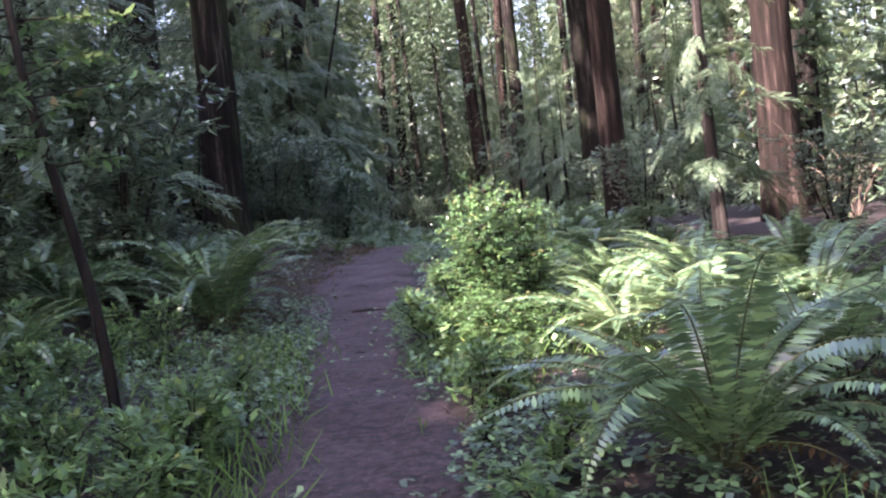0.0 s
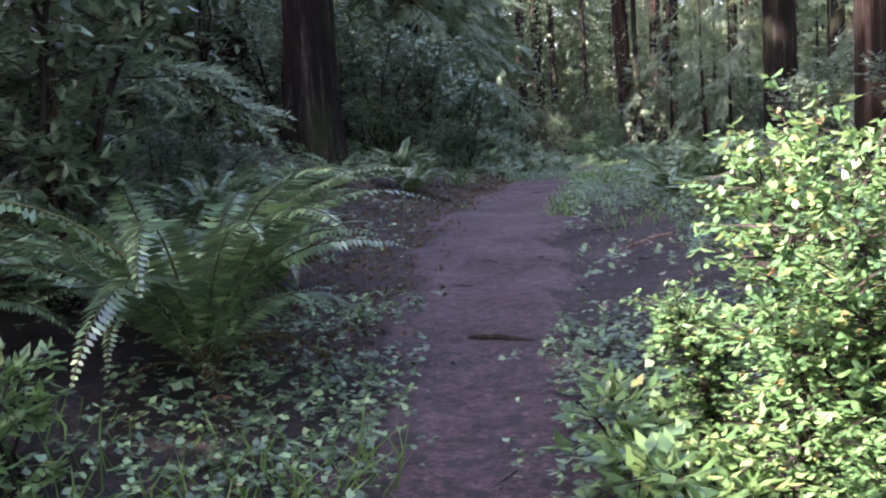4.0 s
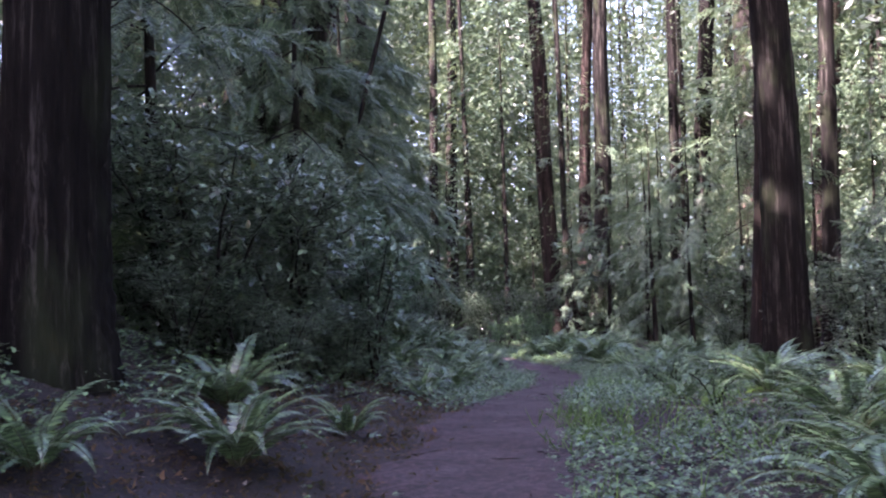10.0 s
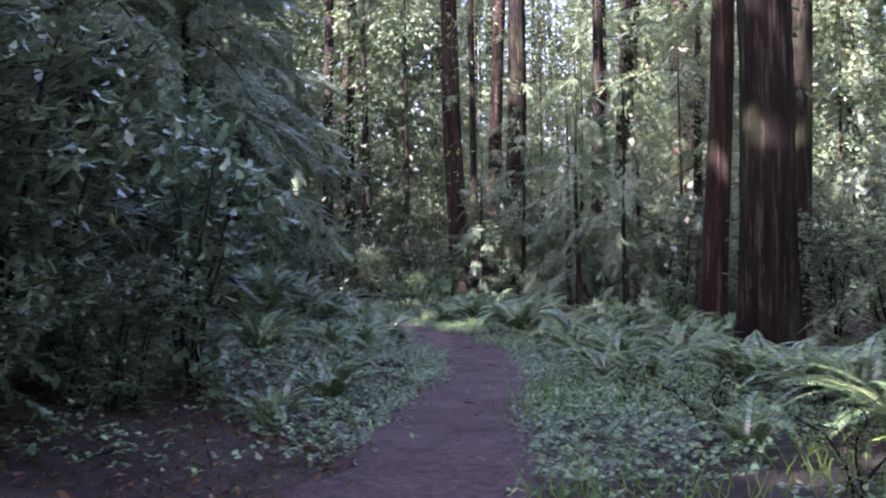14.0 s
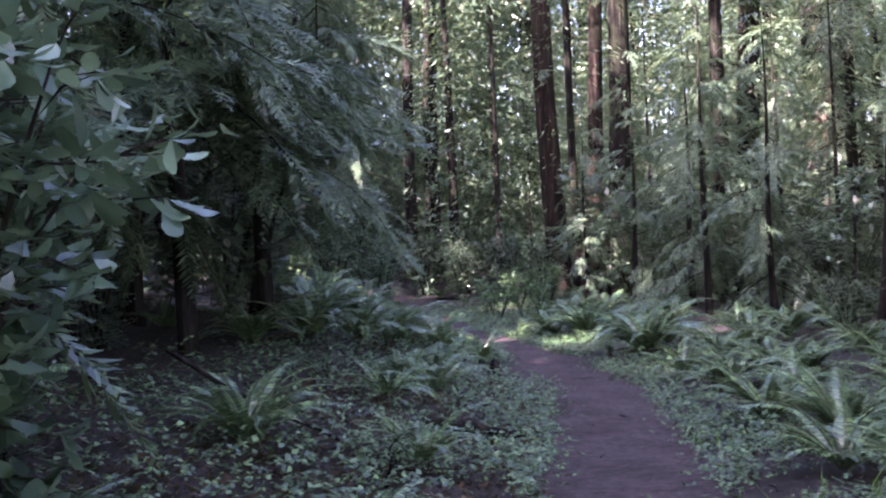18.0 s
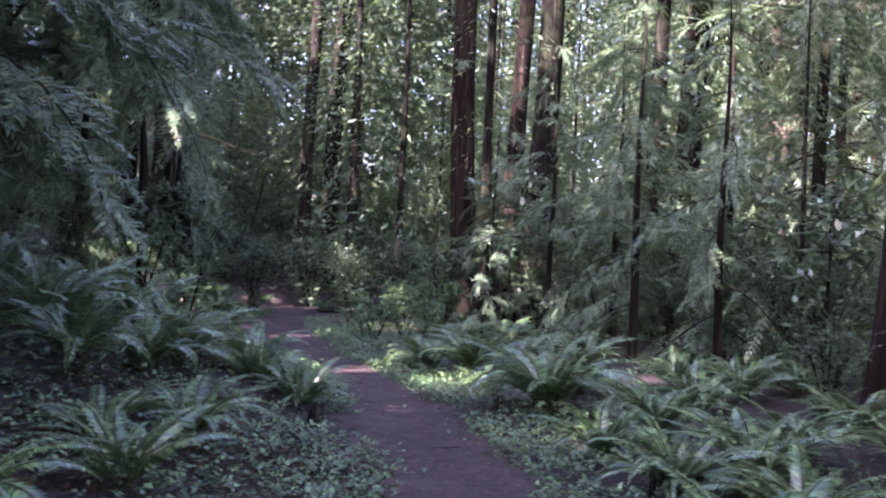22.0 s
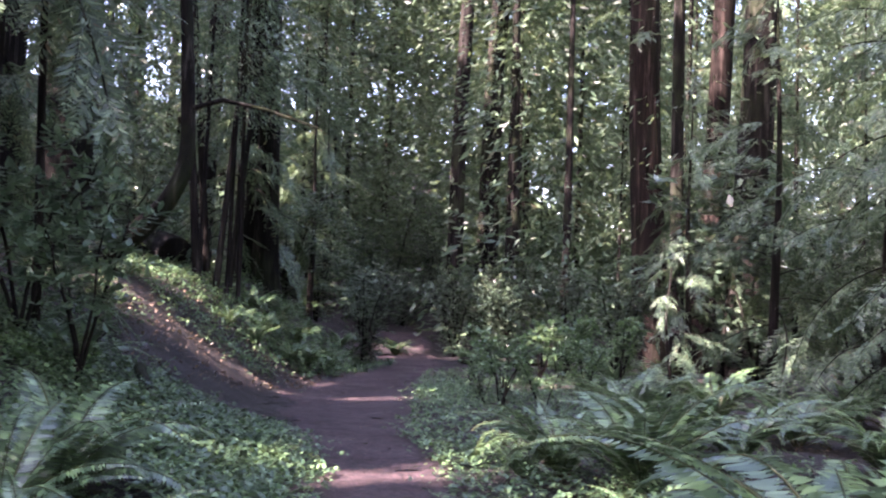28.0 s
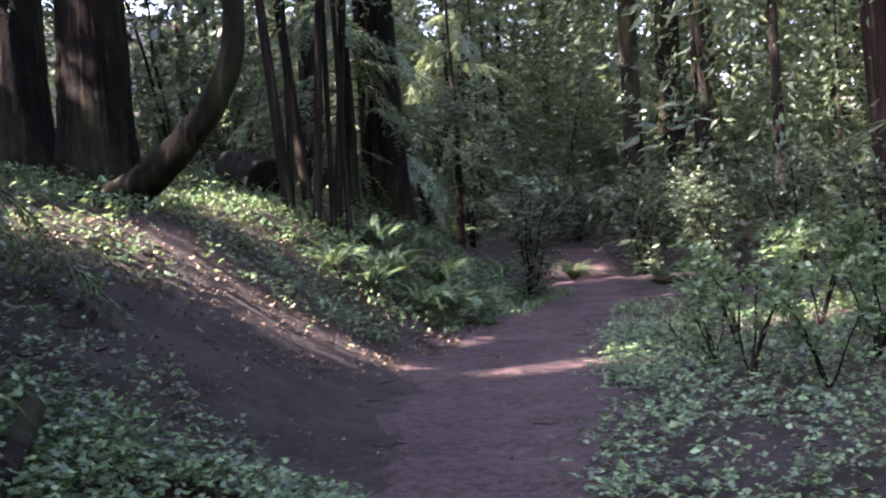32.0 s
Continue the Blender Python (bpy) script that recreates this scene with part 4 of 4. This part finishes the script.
for n in range(116):
    y = g.uniform(2, 92)
    left = g.random() < 0.5
    x = float(trail_x(y)) + (-g.uniform(6.5, 15) if left else g.uniform(8.5, 20))
    if y > 72:
        x = g.uniform(-14, 16)
    h = g.uniform(0.8, 1.5)
    if n >= 80:
        x, y, h = g.uniform(-18, 13), g.uniform(68, 82), g.uniform(1.2, 2.2)
        if abs(x - float(trail_x(y))) < 3:
            continue
    if shades(x, y, (1, 3, 5, 7, 9, 11), 1.5 * h):
        continue
    root = thing("forest_conifer", "young conifer with drooping boughs deep in the forest", "tree", pose(x, y, float(land(x, y)) - 0.05, 0, 0, g.uniform(0, 360)), "young conifers")
    v, f = tube(np.linspace([0, 0, 0], [0.1, 0, 9.2 * h], 8), np.linspace(0.08 * h, 0.01, 8), 8, 0.05, n)
    part("trunk", mesh("trunk", v, f, [BARK_GREY], smooth=True), root)
    part("crown", YOUNG_CROWNS[n % 3], root, m=Matrix.Translation((0, 0, 0.7)) @ Matrix.Diagonal((h, h, h, 1)))

# ---- ground cover ----
g = np.random.default_rng(31)


def scatter(n, y0, y1, near, far, power=1.4, sides=(1, 1)):
    y = g.uniform(y0, y1, n)
    side = np.where(g.random(n) < sides[0] / (sides[0] + sides[1]), -1.0, 1.0)
    d = near - 0.12 + 0.18 * g.normal(0, 1, n) * g.random(n) + (far - near) * g.random(n) ** power
    x = trail_x(y) + side * (trail_w(y) * 1.08 + d)
    return x, y, side


def trefoils(name, n, label, size, near, far, y0, y1, keep, mat, high=(0.02, 0.2)):
    x, y, side = scatter(n, y0, y1, near, far)
    ok = keep(x, y, side)
    x, y = x[ok], y[ok]
    k = len(x)
    z = land(x, y) + g.uniform(*high, k)
    s = size * g.uniform(0.6, 1.25, k)
    rot = g.uniform(0, 6.28, k)
    vs = []
    for j in range(3):
        a = rot + j * 2.094
        d = np.stack([np.cos(a), np.sin(a), g.normal(-0.1, 0.38, k)], 1)
        c = np.stack([-np.sin(a), np.cos(a), g.normal(0, 0.3, k)], 1)
        p = np.stack([x, y, z], 1)
        S = s[:, None]
        vs.append(np.stack([p, p + d * S * 0.62 + c * S * 0.52, p + d * S * 0.9, p + d * S * 0.62 - c * S * 0.52], 1))
    v = np.concatenate(vs).reshape(-1, 3)
    tagged(new(name, mesh(name, v, np.arange(len(v)).reshape(-1, 4), [mat])), label, "ground cover", kind="stuff")


def fork_soil(x, y):
    """The bare earth between the path and the foot of the bank at the fork."""
    upper = np.interp(y, [48.0, 49.0, 50.3, 52.0, 52.8, 53.7, 54.8, 57.2, 59.5], [-5.2, -5.1, -4.9, -4.85, -4.65, -4.25, -4.0, -3.95, -3.9])
    lower = np.interp(y, [48.4, 49.4, 50.0, 50.8], [-1.9, -3.1, -3.8, -9.0])
    return (x > np.maximum(upper, lower) + 0.25 * lump(x, y, 0.5, 2.0)) & (x < trail_x(y)) & (y > 48.4) & (y < 59.5)


def patchy(x, y, side):
    bare_left = (side < 0) & (((y > 12.5) & (y < 26.5) & (x > -3.6)) | ((y > 49.6) & (y < 53) & (x > -6))) | ((side > 0) & (y > 12.5) & (y < 18) & (x < 0.4))
    return (lump(x, y, 1.6, 3.0) + 0.5 * lump(x, y, 0.6, 1.0) > np.where(bare_left, 0.5, -0.4)) & ~(bare_left & (g.random(len(x)) < 0.4)) & ~(fork_soil(x, y) & (g.random(len(x)) < 0.97))


trefoils("sorrel_carpet", 86000, "carpet of small clover-like green leaves", 0.036, 0.0, 3.2, 0.5, 60, patchy, SORREL)
trefoils("tall_sorrel", 9000, "taller clumps of clover-like green leaves", 0.048, 0.3, 4.5, 0.5, 60, lambda x, y, s: (lump(x, y, 0.9, 6.0) > 0.1) & ~fork_soil(x, y), SORREL, (0.1, 0.3))

ground_rng, g = g, np.random.default_rng(93)
trefoils("bank_sorrel", 28000, "dense clover-like green leaves at the foot of the bank", 0.04, 0.3, 3.2, 42.5, 48.6, lambda x, y, s: (s < 0) & ~fork_soil(x, y) & (lump(x, y, 0.7, 5.0) > -0.35), SORREL, (0.04, 0.24))
g = ground_rng

n = 30000
x, y = g.uniform(-11, -3.6, n), g.uniform(49.6, 64, n)
ok = (lump(x, y, 0.8, 4.0) + 0.06 * (y - 53) > -0.25) & ~fork_soil(x, y)
x, y = x[ok], y[ok]
k = len(x)
ln = g.uniform(0.04, 0.09, k)
al = unit(k, g) * [1, 1, 0.4] + [0, 0, 0.25]
v, f = kites(np.stack([x, y, land(x, y) + g.uniform(0.01, 0.16, k)], 1), al, np.cross(al, [0, 0, 1.0]) + g.normal(0, 0.3, (k, 3)), ln, ln * 0.6)
tagged(new("bank_plants", mesh("bank_plants", v, f, [SORREL])), "small leafy green plants on the bank", "ground cover", kind="stuff")
x, y, side = scatter(26000, 1, 60, 0.0, 3.0, 1.8)
ok = ((side < 0) & (y < 9.5)) | ((side > 0) & (((y > 16) & (y < 34)) | (y < 8)) & (lump(x, y, 1.2, 8.0) > 0.0))
x, y = x[ok], y[ok]
k = len(x)
ln = g.uniform(0.12, 0.34, k)
al = np.stack([g.normal(0, 0.45, k), g.normal(0, 0.45, k), np.ones(k)], 1)
v, f = blades(np.stack([x, y, land(x, y) - 0.01], 1), al, np.cross(al, unit(k, g)), ln, np.full(k, 0.012), 0.5, 0.1)
tagged(new("grass", mesh("grass", v, f, [GRASS])), "thin green grass blades along the path edge", "grass", kind="stuff")

n = 26000
x = g.uniform(-5.5, 4.5, n)
y = g.uniform(1, 62, n)
x = x + trail_x(y) * 0.6
on = np.abs(x - trail_x(y)) < trail_w(y)
ok = ~on | (g.random(n) < 0.85)
x, y = x[ok], y[ok]
k = len(x)
on = np.abs(x - trail_x(y)) < trail_w(y) * 1.1
ln = g.uniform(0.02, 0.075, k) * np.where(on, 0.7, 1)
a = g.uniform(0, 6.28, k)
al = np.stack([np.cos(a), np.sin(a), g.normal(0, 0.12, k)], 1)
v, f = blades(np.stack([x, y, land(x, y) + np.where(on, 0.03, 0.02)], 1), al, np.cross(al, [0, 0, 1.0]) + g.normal(0, 0.1, (k, 3)), ln, ln * g.uniform(0.2, 0.6, k), 0.2, 0.2)
tagged(new("fallen_leaves", mesh("fallen_leaves", v, f, [LITTER])), "scattered brown and pale fallen leaves", "leaf litter", kind="stuff")

n = 26000
y = g.uniform(11, 40, n)
x = trail_x(y) - trail_w(y) - 2.6 * g.random(n) ** 0.9 + 0.3
ln = g.uniform(0.02, 0.08, n)
al = np.stack([g.normal(0, 1, n), g.normal(0, 1, n), g.normal(0, 0.25, n)], 1)
v, f = blades(np.stack([x, y, land(x, y) + g.uniform(0.005, 0.03, n)], 1), al, np.cross(al, [0, 0, 1.0]) + g.normal(0, 0.3, (n, 3)), ln, ln * g.uniform(0.2, 0.6, n), 0.3, 0.2)
tagged(new("leaf_litter", mesh("leaf_litter", v, f, [FERN_OLD])), "dark brown leaf litter at the foot of the bank", "leaf litter", kind="stuff")

n = 11000
x, y = g.uniform(-11, -3.6, n), g.uniform(49.8, 60, n)
ln = g.uniform(0.03, 0.09, n)
al = np.stack([g.normal(0, 1, n), g.normal(0, 1, n), g.normal(0, 0.25, n)], 1)
v, f = blades(np.stack([x, y, land(x, y) + g.uniform(0.005, 0.03, n)], 1), al, np.cross(al, [0, 0, 1.0]) + g.normal(0, 0.3, (n, 3)), ln, ln * g.uniform(0.2, 0.6, n), 0.3, 0.2)
tagged(new("bank_litter", mesh("bank_litter", v, f, [LITTER])), "pale brown fallen leaves on the bank", "leaf litter", kind="stuff")

# crumbs of soil and bark on the bare earth
n = 16000
y = g.uniform(1, 58, n)
x = trail_x(y) + np.where(g.random(n) < 0.55, g.uniform(-1, 1, n) * trail_w(y) * 1.2, g.normal(0, 1.6, n) - 0.7)
on = np.abs(x - trail_x(y)) < trail_w(y) * 1.1
s = g.uniform(0.005, 0.02, n)
o = np.array([[1, 0, 0], [0, 1, 0], [-1, 0, 0], [0, -1, 0], [0, 0, 0.6]])[None] * g.uniform(0.6, 1.4, (n, 5, 3)) * s[:, None, None]
v = (o + np.stack([x, y, land(x, y) + np.where(on, 0.012, 0.0)], 1)[:, None]).reshape(-1, 3)
k = np.arange(n)[:, None] * 5
f = np.concatenate([k + [0, 1, 4], k + [1, 2, 4], k + [2, 3, 4], k + [3, 0, 4]], 1).reshape(-1, 3)
tagged(new("soil_crumbs", mesh("soil_crumbs", v, f, [CRUMB])), "dark crumbs of soil and bark on bare earth", "leaf litter", kind="stuff")

n = 420
x, y, side = scatter(n, 1, 60, -0.5, 3.5)
tw = []
for k in range(n):
    a = g.uniform(0, 6.28)
    L = g.uniform(0.08, 0.4)
    q = np.linspace(-0.5, 0.5, 4)[:, None]
    ln = np.array([[x[k], y[k], float(land(x[k], y[k])) + 0.025]]) + q * L * np.array([[math.cos(a), math.sin(a), g.normal(0, 0.06)]]) + g.normal(0, 0.01, (4, 3))
    tw.append(tube(ln, [0.004, 0.006, 0.005, 0.002], 4))
tagged(new("fallen_twigs", mesh("fallen_twigs", *joined(tw), [BARK_GREY])), "thin dark fallen twigs on the ground", "twigs", kind="stuff")


def log(points, r, label, name="fallen_log", mat=None, seed=0, category="log"):
    pts = np.array(points, float)
    t = np.linspace(0, 1, 16)
    line = np.stack([np.interp(t, np.linspace(0, 1, len(pts)), pts[:, c]) for c in range(3)], 1)
    line[:, 2] += land(line[:, 0], line[:, 1])
    rr = r * np.interp(t, [0, 1], [1.0, 0.75])
    rr[0] = rr[-1] = 0.01
    v, f = tube(line, rr, 12, 0.06, seed, 0.06, 9)
    root = thing(name, label, category, Matrix.Translation(Vector(line[0])))
    part("wood", mesh("wood", v - line[0], f, [mat or BARK_GREY], smooth=True), root)
    return root


log([(-1.6, 33.85, 0.10), (-1.1, 34.05, 0.13), (-0.64, 34.1, 0.12)], 0.055, "short dark fallen branch lying beside the path")
log([(-2.4, 66.2, 0.08), (-1.2, 65.8, 0.10), (0.4, 65.6, 0.08)], 0.11, "dark fallen log across the end of the path")
log([(-3.1, 31.2, 0.5), (-2.6, 31.7, 0.25), (-2.1, 32.2, 0.04)], 0.018, "thin dark broken branch leaning on the bank", "broken_branch")
log([(0.95, 28.9, 0.02), (1.05, 29.6, 0.03), (1.0, 30.1, 0.02)], 0.009, "thin bent root across the path edge", "twig")
log([(-1.2, 11.5, 0.035), (-1.0, 11.42, 0.05), (-0.78, 11.3, 0.035)], 0.024, "smooth tree root crossing the path", "tree_root")
log([(-3.4, 33.0, 4.2), (-2.95, 33.2, 6.2), (-2.4, 33.4, 8.6)], 0.05, "bare dark pole leaning among the trees", "leaning_pole")
log([(-8.4, 79.4, 3.2), (-7.6, 79.6, 1.6), (-6.9, 79.8, 0.1)], 0.09, "dark dead stem leaning in the thicket", "dead_tree")
log([(-5.9, 80.0, 4.2), (-6.4, 80.0, 2.0), (-6.8, 80.0, 0.1)], 0.06, "thin dead stem leaning in the thicket", "dead_tree")
log([(-0.11, 14.7, 0.06), (0.12, 14.8, 0.12), (0.35, 14.87, 0.16)], 0.015, "pale bare stick lying at the path edge", "stick", DEADWOOD)
log([(-7.1, 58.2, 0.20), (-7.7, 58.8, 0.26), (-8.5, 59.4, 0.28)], 0.40, "thick black rotten log on the bank", "rotten_log", BARK, 7)
log([(-3.3, 47.9, 0.30), (-2.9, 47.2, 0.16), (-2.5, 46.4, 0.05)], 0.06, "mossy fallen branch on the bank", "fallen_branch", BARK_GREY, 8)
stump = thing("tree_stump", "small dark rotten stump at the path edge", "stump", Matrix.Translation((-0.72, 40.6, float(land(-0.72, 40.6)) - 0.05)))
v, f = tube([[0, 0, 0], [0, 0, 0.1], [0.01, 0, 0.18], [0.03, 0, 0.27], [0.03, 0, 0.22]], [0.15, 0.10, 0.085, 0.06, 0.01], 16, 0.16, 4, 0.2, 11)
part("wood", mesh("wood", v, f, [BARK]), stump)
for k in range(7):
    a, r = k * 0.9, 0.10 + 0.05 * (k % 3)
    x, y = -6.0 + 0.32 * math.cos(a * 2) + 0.25 * (k % 2), 57.1 + 0.6 * math.sin(a)
    pole = thing("thin_tree", "slim dark bare pole of a young tree", "tree", Matrix.Translation((x, y, float(land(x, y)) - 0.05)), "clump of poles")
    v, f = tube(np.linspace([0, 0, 0], [0.9 * math.sin(k * 2.1), 0.3 * math.cos(k), 9], 16), np.linspace(0.045 + 0.02 * (k % 3), 0.02, 16), 10, 0.05, k)
    part("trunk", mesh("trunk", v, f, [BARK_GREY], smooth=True), pole)
    part("crown", YOUNG_CROWNS[k % 3], pole, m=Matrix.Translation((0.9 * math.sin(k * 2.1) * 0.4, 0, 3.4)) @ Matrix.Diagonal((0.55, 0.55, 0.7, 1)))



def dead_bush(x, y, h, spread, n, label, name="dead_shrub", droop=0.0, z=0.0, seed=0):
    g = np.random.default_rng(seed)
    root = thing(name, label, "shrub", Matrix.Translation((x, y, float(land(x, y)) + z)))
    for k in range(n):
        a = g.uniform(0, 6.28)
        q = np.linspace(0, 1, 8)[:, None]
        end = np.array([math.cos(a) * spread * g.uniform(0.3, 1), math.sin(a) * spread * g.uniform(0.3, 1), h * g.uniform(0.5, 1)])
        line = q * end + np.array([0, 0, 0.25 * h]) * np.sin(q * 3.14) - np.array([0, 0, droop]) * q**2 + g.normal(0, 0.03, (8, 3)) * q
        tw = [tube(line, np.linspace(0.011, 0.003, 8), 5)]
        for j in range(6):
            p = line[int(g.integers(2, 8))]
            d = unit(1, g)[0] * g.uniform(0.12, 0.35)
            tw.append(tube(np.array([p, p + d * 0.5 + [0, 0, 0.02], p + d]), [0.004, 0.003, 0.001], 4))
        part("branch", mesh("branch", *joined(tw), [DEADWOOD]), root)
    return root


dead_bush(5.9, 15.2, 1.5, 0.9, 12, "dead grey twiggy shrub beside the redwood", seed=1)
dead_bush(9.0, 53.6, 1.2, 1.2, 10, "pale dead branches hanging from a conifer", "dead_branch", 2.4, 5.0, 2)
dead_bush(9.4, 53.2, 1.0, 0.9, 8, "pale dead twigs drooping over the undergrowth", "dead_branch", 1.6, 2.2, 3)

# side paths of bare earth at the fork


def side_path(name, a, b, w, label, mat=TRAIL):
    d = np.array(b) - np.array(a)
    L = np.linalg.norm(d)
    d = d / L
    nrm = np.array([-d[1], d[0]])
    s = np.arange(0, L, 0.12)[:, None]
    k = np.linspace(-1, 1, 19)[None]
    hw = w * (1 + 0.12 * np.sin(s * 2.3) + 0.08 * np.sin(s * 5.9))
    X = a[0] + d[0] * s + nrm[0] * hw * k
    Y = a[1] + d[1] * s + nrm[1] * hw * k
    Z = land(X, Y) + 0.026 - 0.06 * np.clip((np.abs(k) - 0.65) / 0.35, 0, 1) ** 1.5 + 0.012 * rough_ground(X, Y, 0.45, 5) + 0.007 * rough_ground(X, Y, 0.17, 1)
    v = np.stack([X, Y, Z], -1).reshape(-1, 3)
    i = np.arange(len(s) - 1)[:, None] * 19 + np.arange(18)[None]
    f = np.stack([i, i + 1, i + 20, i + 19], -1).reshape(-1, 4)
    tagged(new(name, mesh(name, v, f, [mat], smooth=True)), label, "path", kind="structure")


side_path("side_trail", (-1.8, 51.6), (-5.2, 50.3), 1.0, "broad bare dark earth side path climbing the bank", SOIL)
side_path("side_trail", (-2.2, 57.6), (4.5, 59.0), 0.5, "narrow bare earth side path")

# ---- far woods and sun-blocking canopy ----
def clumps(centres, radius, per, size, mat, name, label, flat=0.55, seed=3, gaps=(), wide=0.17):
    g = np.random.default_rng(seed)
    c = np.repeat(centres, per, 0)
    k = len(c)
    p = c + unit(k, g) * (radius * g.random((k, 1)) ** 0.6) * [1, 1, flat]
    d = unit(k, g) * [1, 1, 0.6]
    d /= np.linalg.norm(d, axis=1, keepdims=True)
    ac = np.cross(d, unit(k, g))
    ac /= np.linalg.norm(ac, axis=1, keepdims=True)
    s = size * g.uniform(0.5, 1.3, (k, 1))
    keep = np.ones(k, bool)
    for q, r in gaps:
        w = p + d * s * 0.5 - np.array(q)
        keep &= np.linalg.norm(w - (w @ np.array(SUN))[:, None] * np.array(SUN), axis=1) > 0.7 * r + 0.32 * s[:, 0]
    p, d, ac, s = p[keep], d[keep], ac[keep], s[keep]
    v = np.stack([p, p + d * s * 0.5 + ac * s * wide, p + d * s, p + d * s * 0.5 - ac * s * wide], 1).reshape(-1, 3)
    tagged(new(name, mesh(name, v, np.arange(len(v)).reshape(-1, 4), [mat])), label, "foliage", kind="stuff")


g = np.random.default_rng(55)
# extra random openings toward the sun, for scattered light flecks
for _ in range(52):
    y = g.uniform(12, 92)
    x = float(trail_x(y)) + (1 if g.random() < 0.6 else -1) * g.uniform(3.6, 16)
    if -8 < x < -1 and 40 < y < 56:
        continue
    GAPS.append(((x, y, float(land(x, y)) + g.uniform(0.3, 9)), g.uniform(0.15, 0.45)))
for _ in range(30):
    x, y = g.uniform(-14, 7), g.uniform(60, 84)
    GAPS.append(((x, y, float(land(x, y)) + g.uniform(0.4, 9)), g.uniform(0.2, 0.5)))
g = np.random.default_rng(77)
# undergrowth and lower boughs deep in the forest
c = []
while len(c) < 3000:
    x, y = g.uniform(-30, 40), g.uniform(-8, 100)
    dx = abs(x - float(trail_x(y)))
    if dx < 7.5 + 0.04 * max(y - 20, 0) and y < 74:
        continue
    if -3 < x < 7 and 46 < y < 78:
        continue
    z = g.uniform(0.2, 3.0) if g.random() < 0.45 else g.uniform(2, 13 if y < 40 else 24)
    c.append((x, y, float(land(x, y)) + z))
clumps(np.array(c), 1.5, 56, 0.25, CANOPY, "distant_undergrowth", "green thicket and low boughs deep in the forest")
c = []
while len(c) < 1500:
    x, y = g.uniform(-34, 12), g.uniform(71, 122)
    if y < 76 and abs(x - float(trail_x(y))) < 1.2:
        continue
    c.append((x, y, float(land(x, y)) + 2.6 * g.random() ** 1.5))
clumps(np.array(c), 1.5, 60, 0.30, CANOPY, "hillside_thicket", "green thicket covering the far slope", 0.6, seed=4)
for name, count, y0, y1, per, size, label in (("mid_woods", 3900, 75, 100, 88, 0.30, "pale green foliage of the woods behind"), ("far_woods", 1700, 100, 145, 40, 0.95, "hazy green far woodland")):
    c = []
    while len(c) < count:
        x, y = (g.uniform(-20, 6), g.uniform(3, 34), g.uniform(-36, 38), g.uniform(-18, 3))[len(c) % 4], g.uniform(y0, y1)
        z = 30 * g.random() ** (0.8 if x < 0 else 1.0)
        c.append((x, y, float(land(x, y)) + z))
    clumps(np.array(c), 2.0, per, size, CANOPY, name, label, 0.8, seed=count + y0)

c = []
while len(c) < 1300:
    x, y = g.uniform(11, 36), g.uniform(34, 90)
    c.append((x, y, float(land(x, y)) + g.uniform(0.5, 25)))
clumps(np.array(c), 1.7, 60, 0.28, CANOPY, "side_woods", "green foliage of the woods beside the path", 0.8, seed=8)

c = []
while len(c) < 1400:
    x, y = g.uniform(-30, -10), g.uniform(50, 90)
    c.append((x, y, float(land(x, y)) + g.uniform(2, 22)))
clumps(np.array(c), 1.7, 60, 0.28, CANOPY, "bank_woods", "green foliage of the woods up the bank", 0.8, seed=18, gaps=GAPS)
c = []
while len(c) < 700:
    x, y = g.uniform(-22, -9.5), g.uniform(20, 52)
    c.append((x, y, float(land(x, y)) + g.uniform(1.5, 13)))
clumps(np.array(c), 1.6, 60, 0.28, CANOPY, "upper_bank_woods", "dark green boughs of the woods up the bank", 0.7, seed=58, gaps=GAPS)
# tree boughs, added also to keep direct sun off the ground on the right
c = []
while len(c) < 800:
    x, y = g.uniform(9.5, 17), g.uniform(-12, 62)
    c.append((x, y, float(land(x, y)) + g.uniform(6.5, 20)))
clumps(np.array(c), 1.6, 34, 0.42, CANOPY, "side_boughs", "green boughs beside the path, added partly to block the sun", 0.6, seed=28, gaps=GAPS)

c = []
while len(c) < 1000:
    x, y = g.uniform(14, 42), g.uniform(66, 105)
    c.append((x, y, float(land(x, y)) + g.uniform(2, 27)))
clumps(np.array(c), 1.9, 60, 0.34, CANOPY, "outer_woods", "green foliage of the woods across the hollow", 0.8, seed=38)

# canopy added overhead, mostly out of view, to block the sun except through GAPS
def canopy(n, seed):
    g = np.random.default_rng(seed)
    c = np.stack([g.uniform(-75, 50, n), g.uniform(-70, 62, n), g.uniform(20, 34, n)], 1)
    dx = c[:, 0] - trail_x(c[:, 1])
    c = c[(dx > np.interp(c[:, 1], [8, 16, 46, 52], [14.5, 10.0, 9.5, 13.0])) | (dx < -np.interp(c[:, 1], [8, 16, 44, 50], [14.5, 10.5, 10.5, 13.5])) | (c[:, 1] < -14)]
    far = np.stack([g.uniform(-70, 60, 1300), g.uniform(62, 130, 1300), g.uniform(33, 46, 1300)], 1)
    far = far[(np.abs(far[:, 0] + 2) > 19) | (far[:, 1] > 100)]
    return np.concatenate([c, far])


clumps(canopy(7500, 5), 2.2, 22, 1.75, CANOPY, "canopy", "high green conifer foliage added overhead to block and dapple the sun", 0.5, 9, GAPS, 0.3)
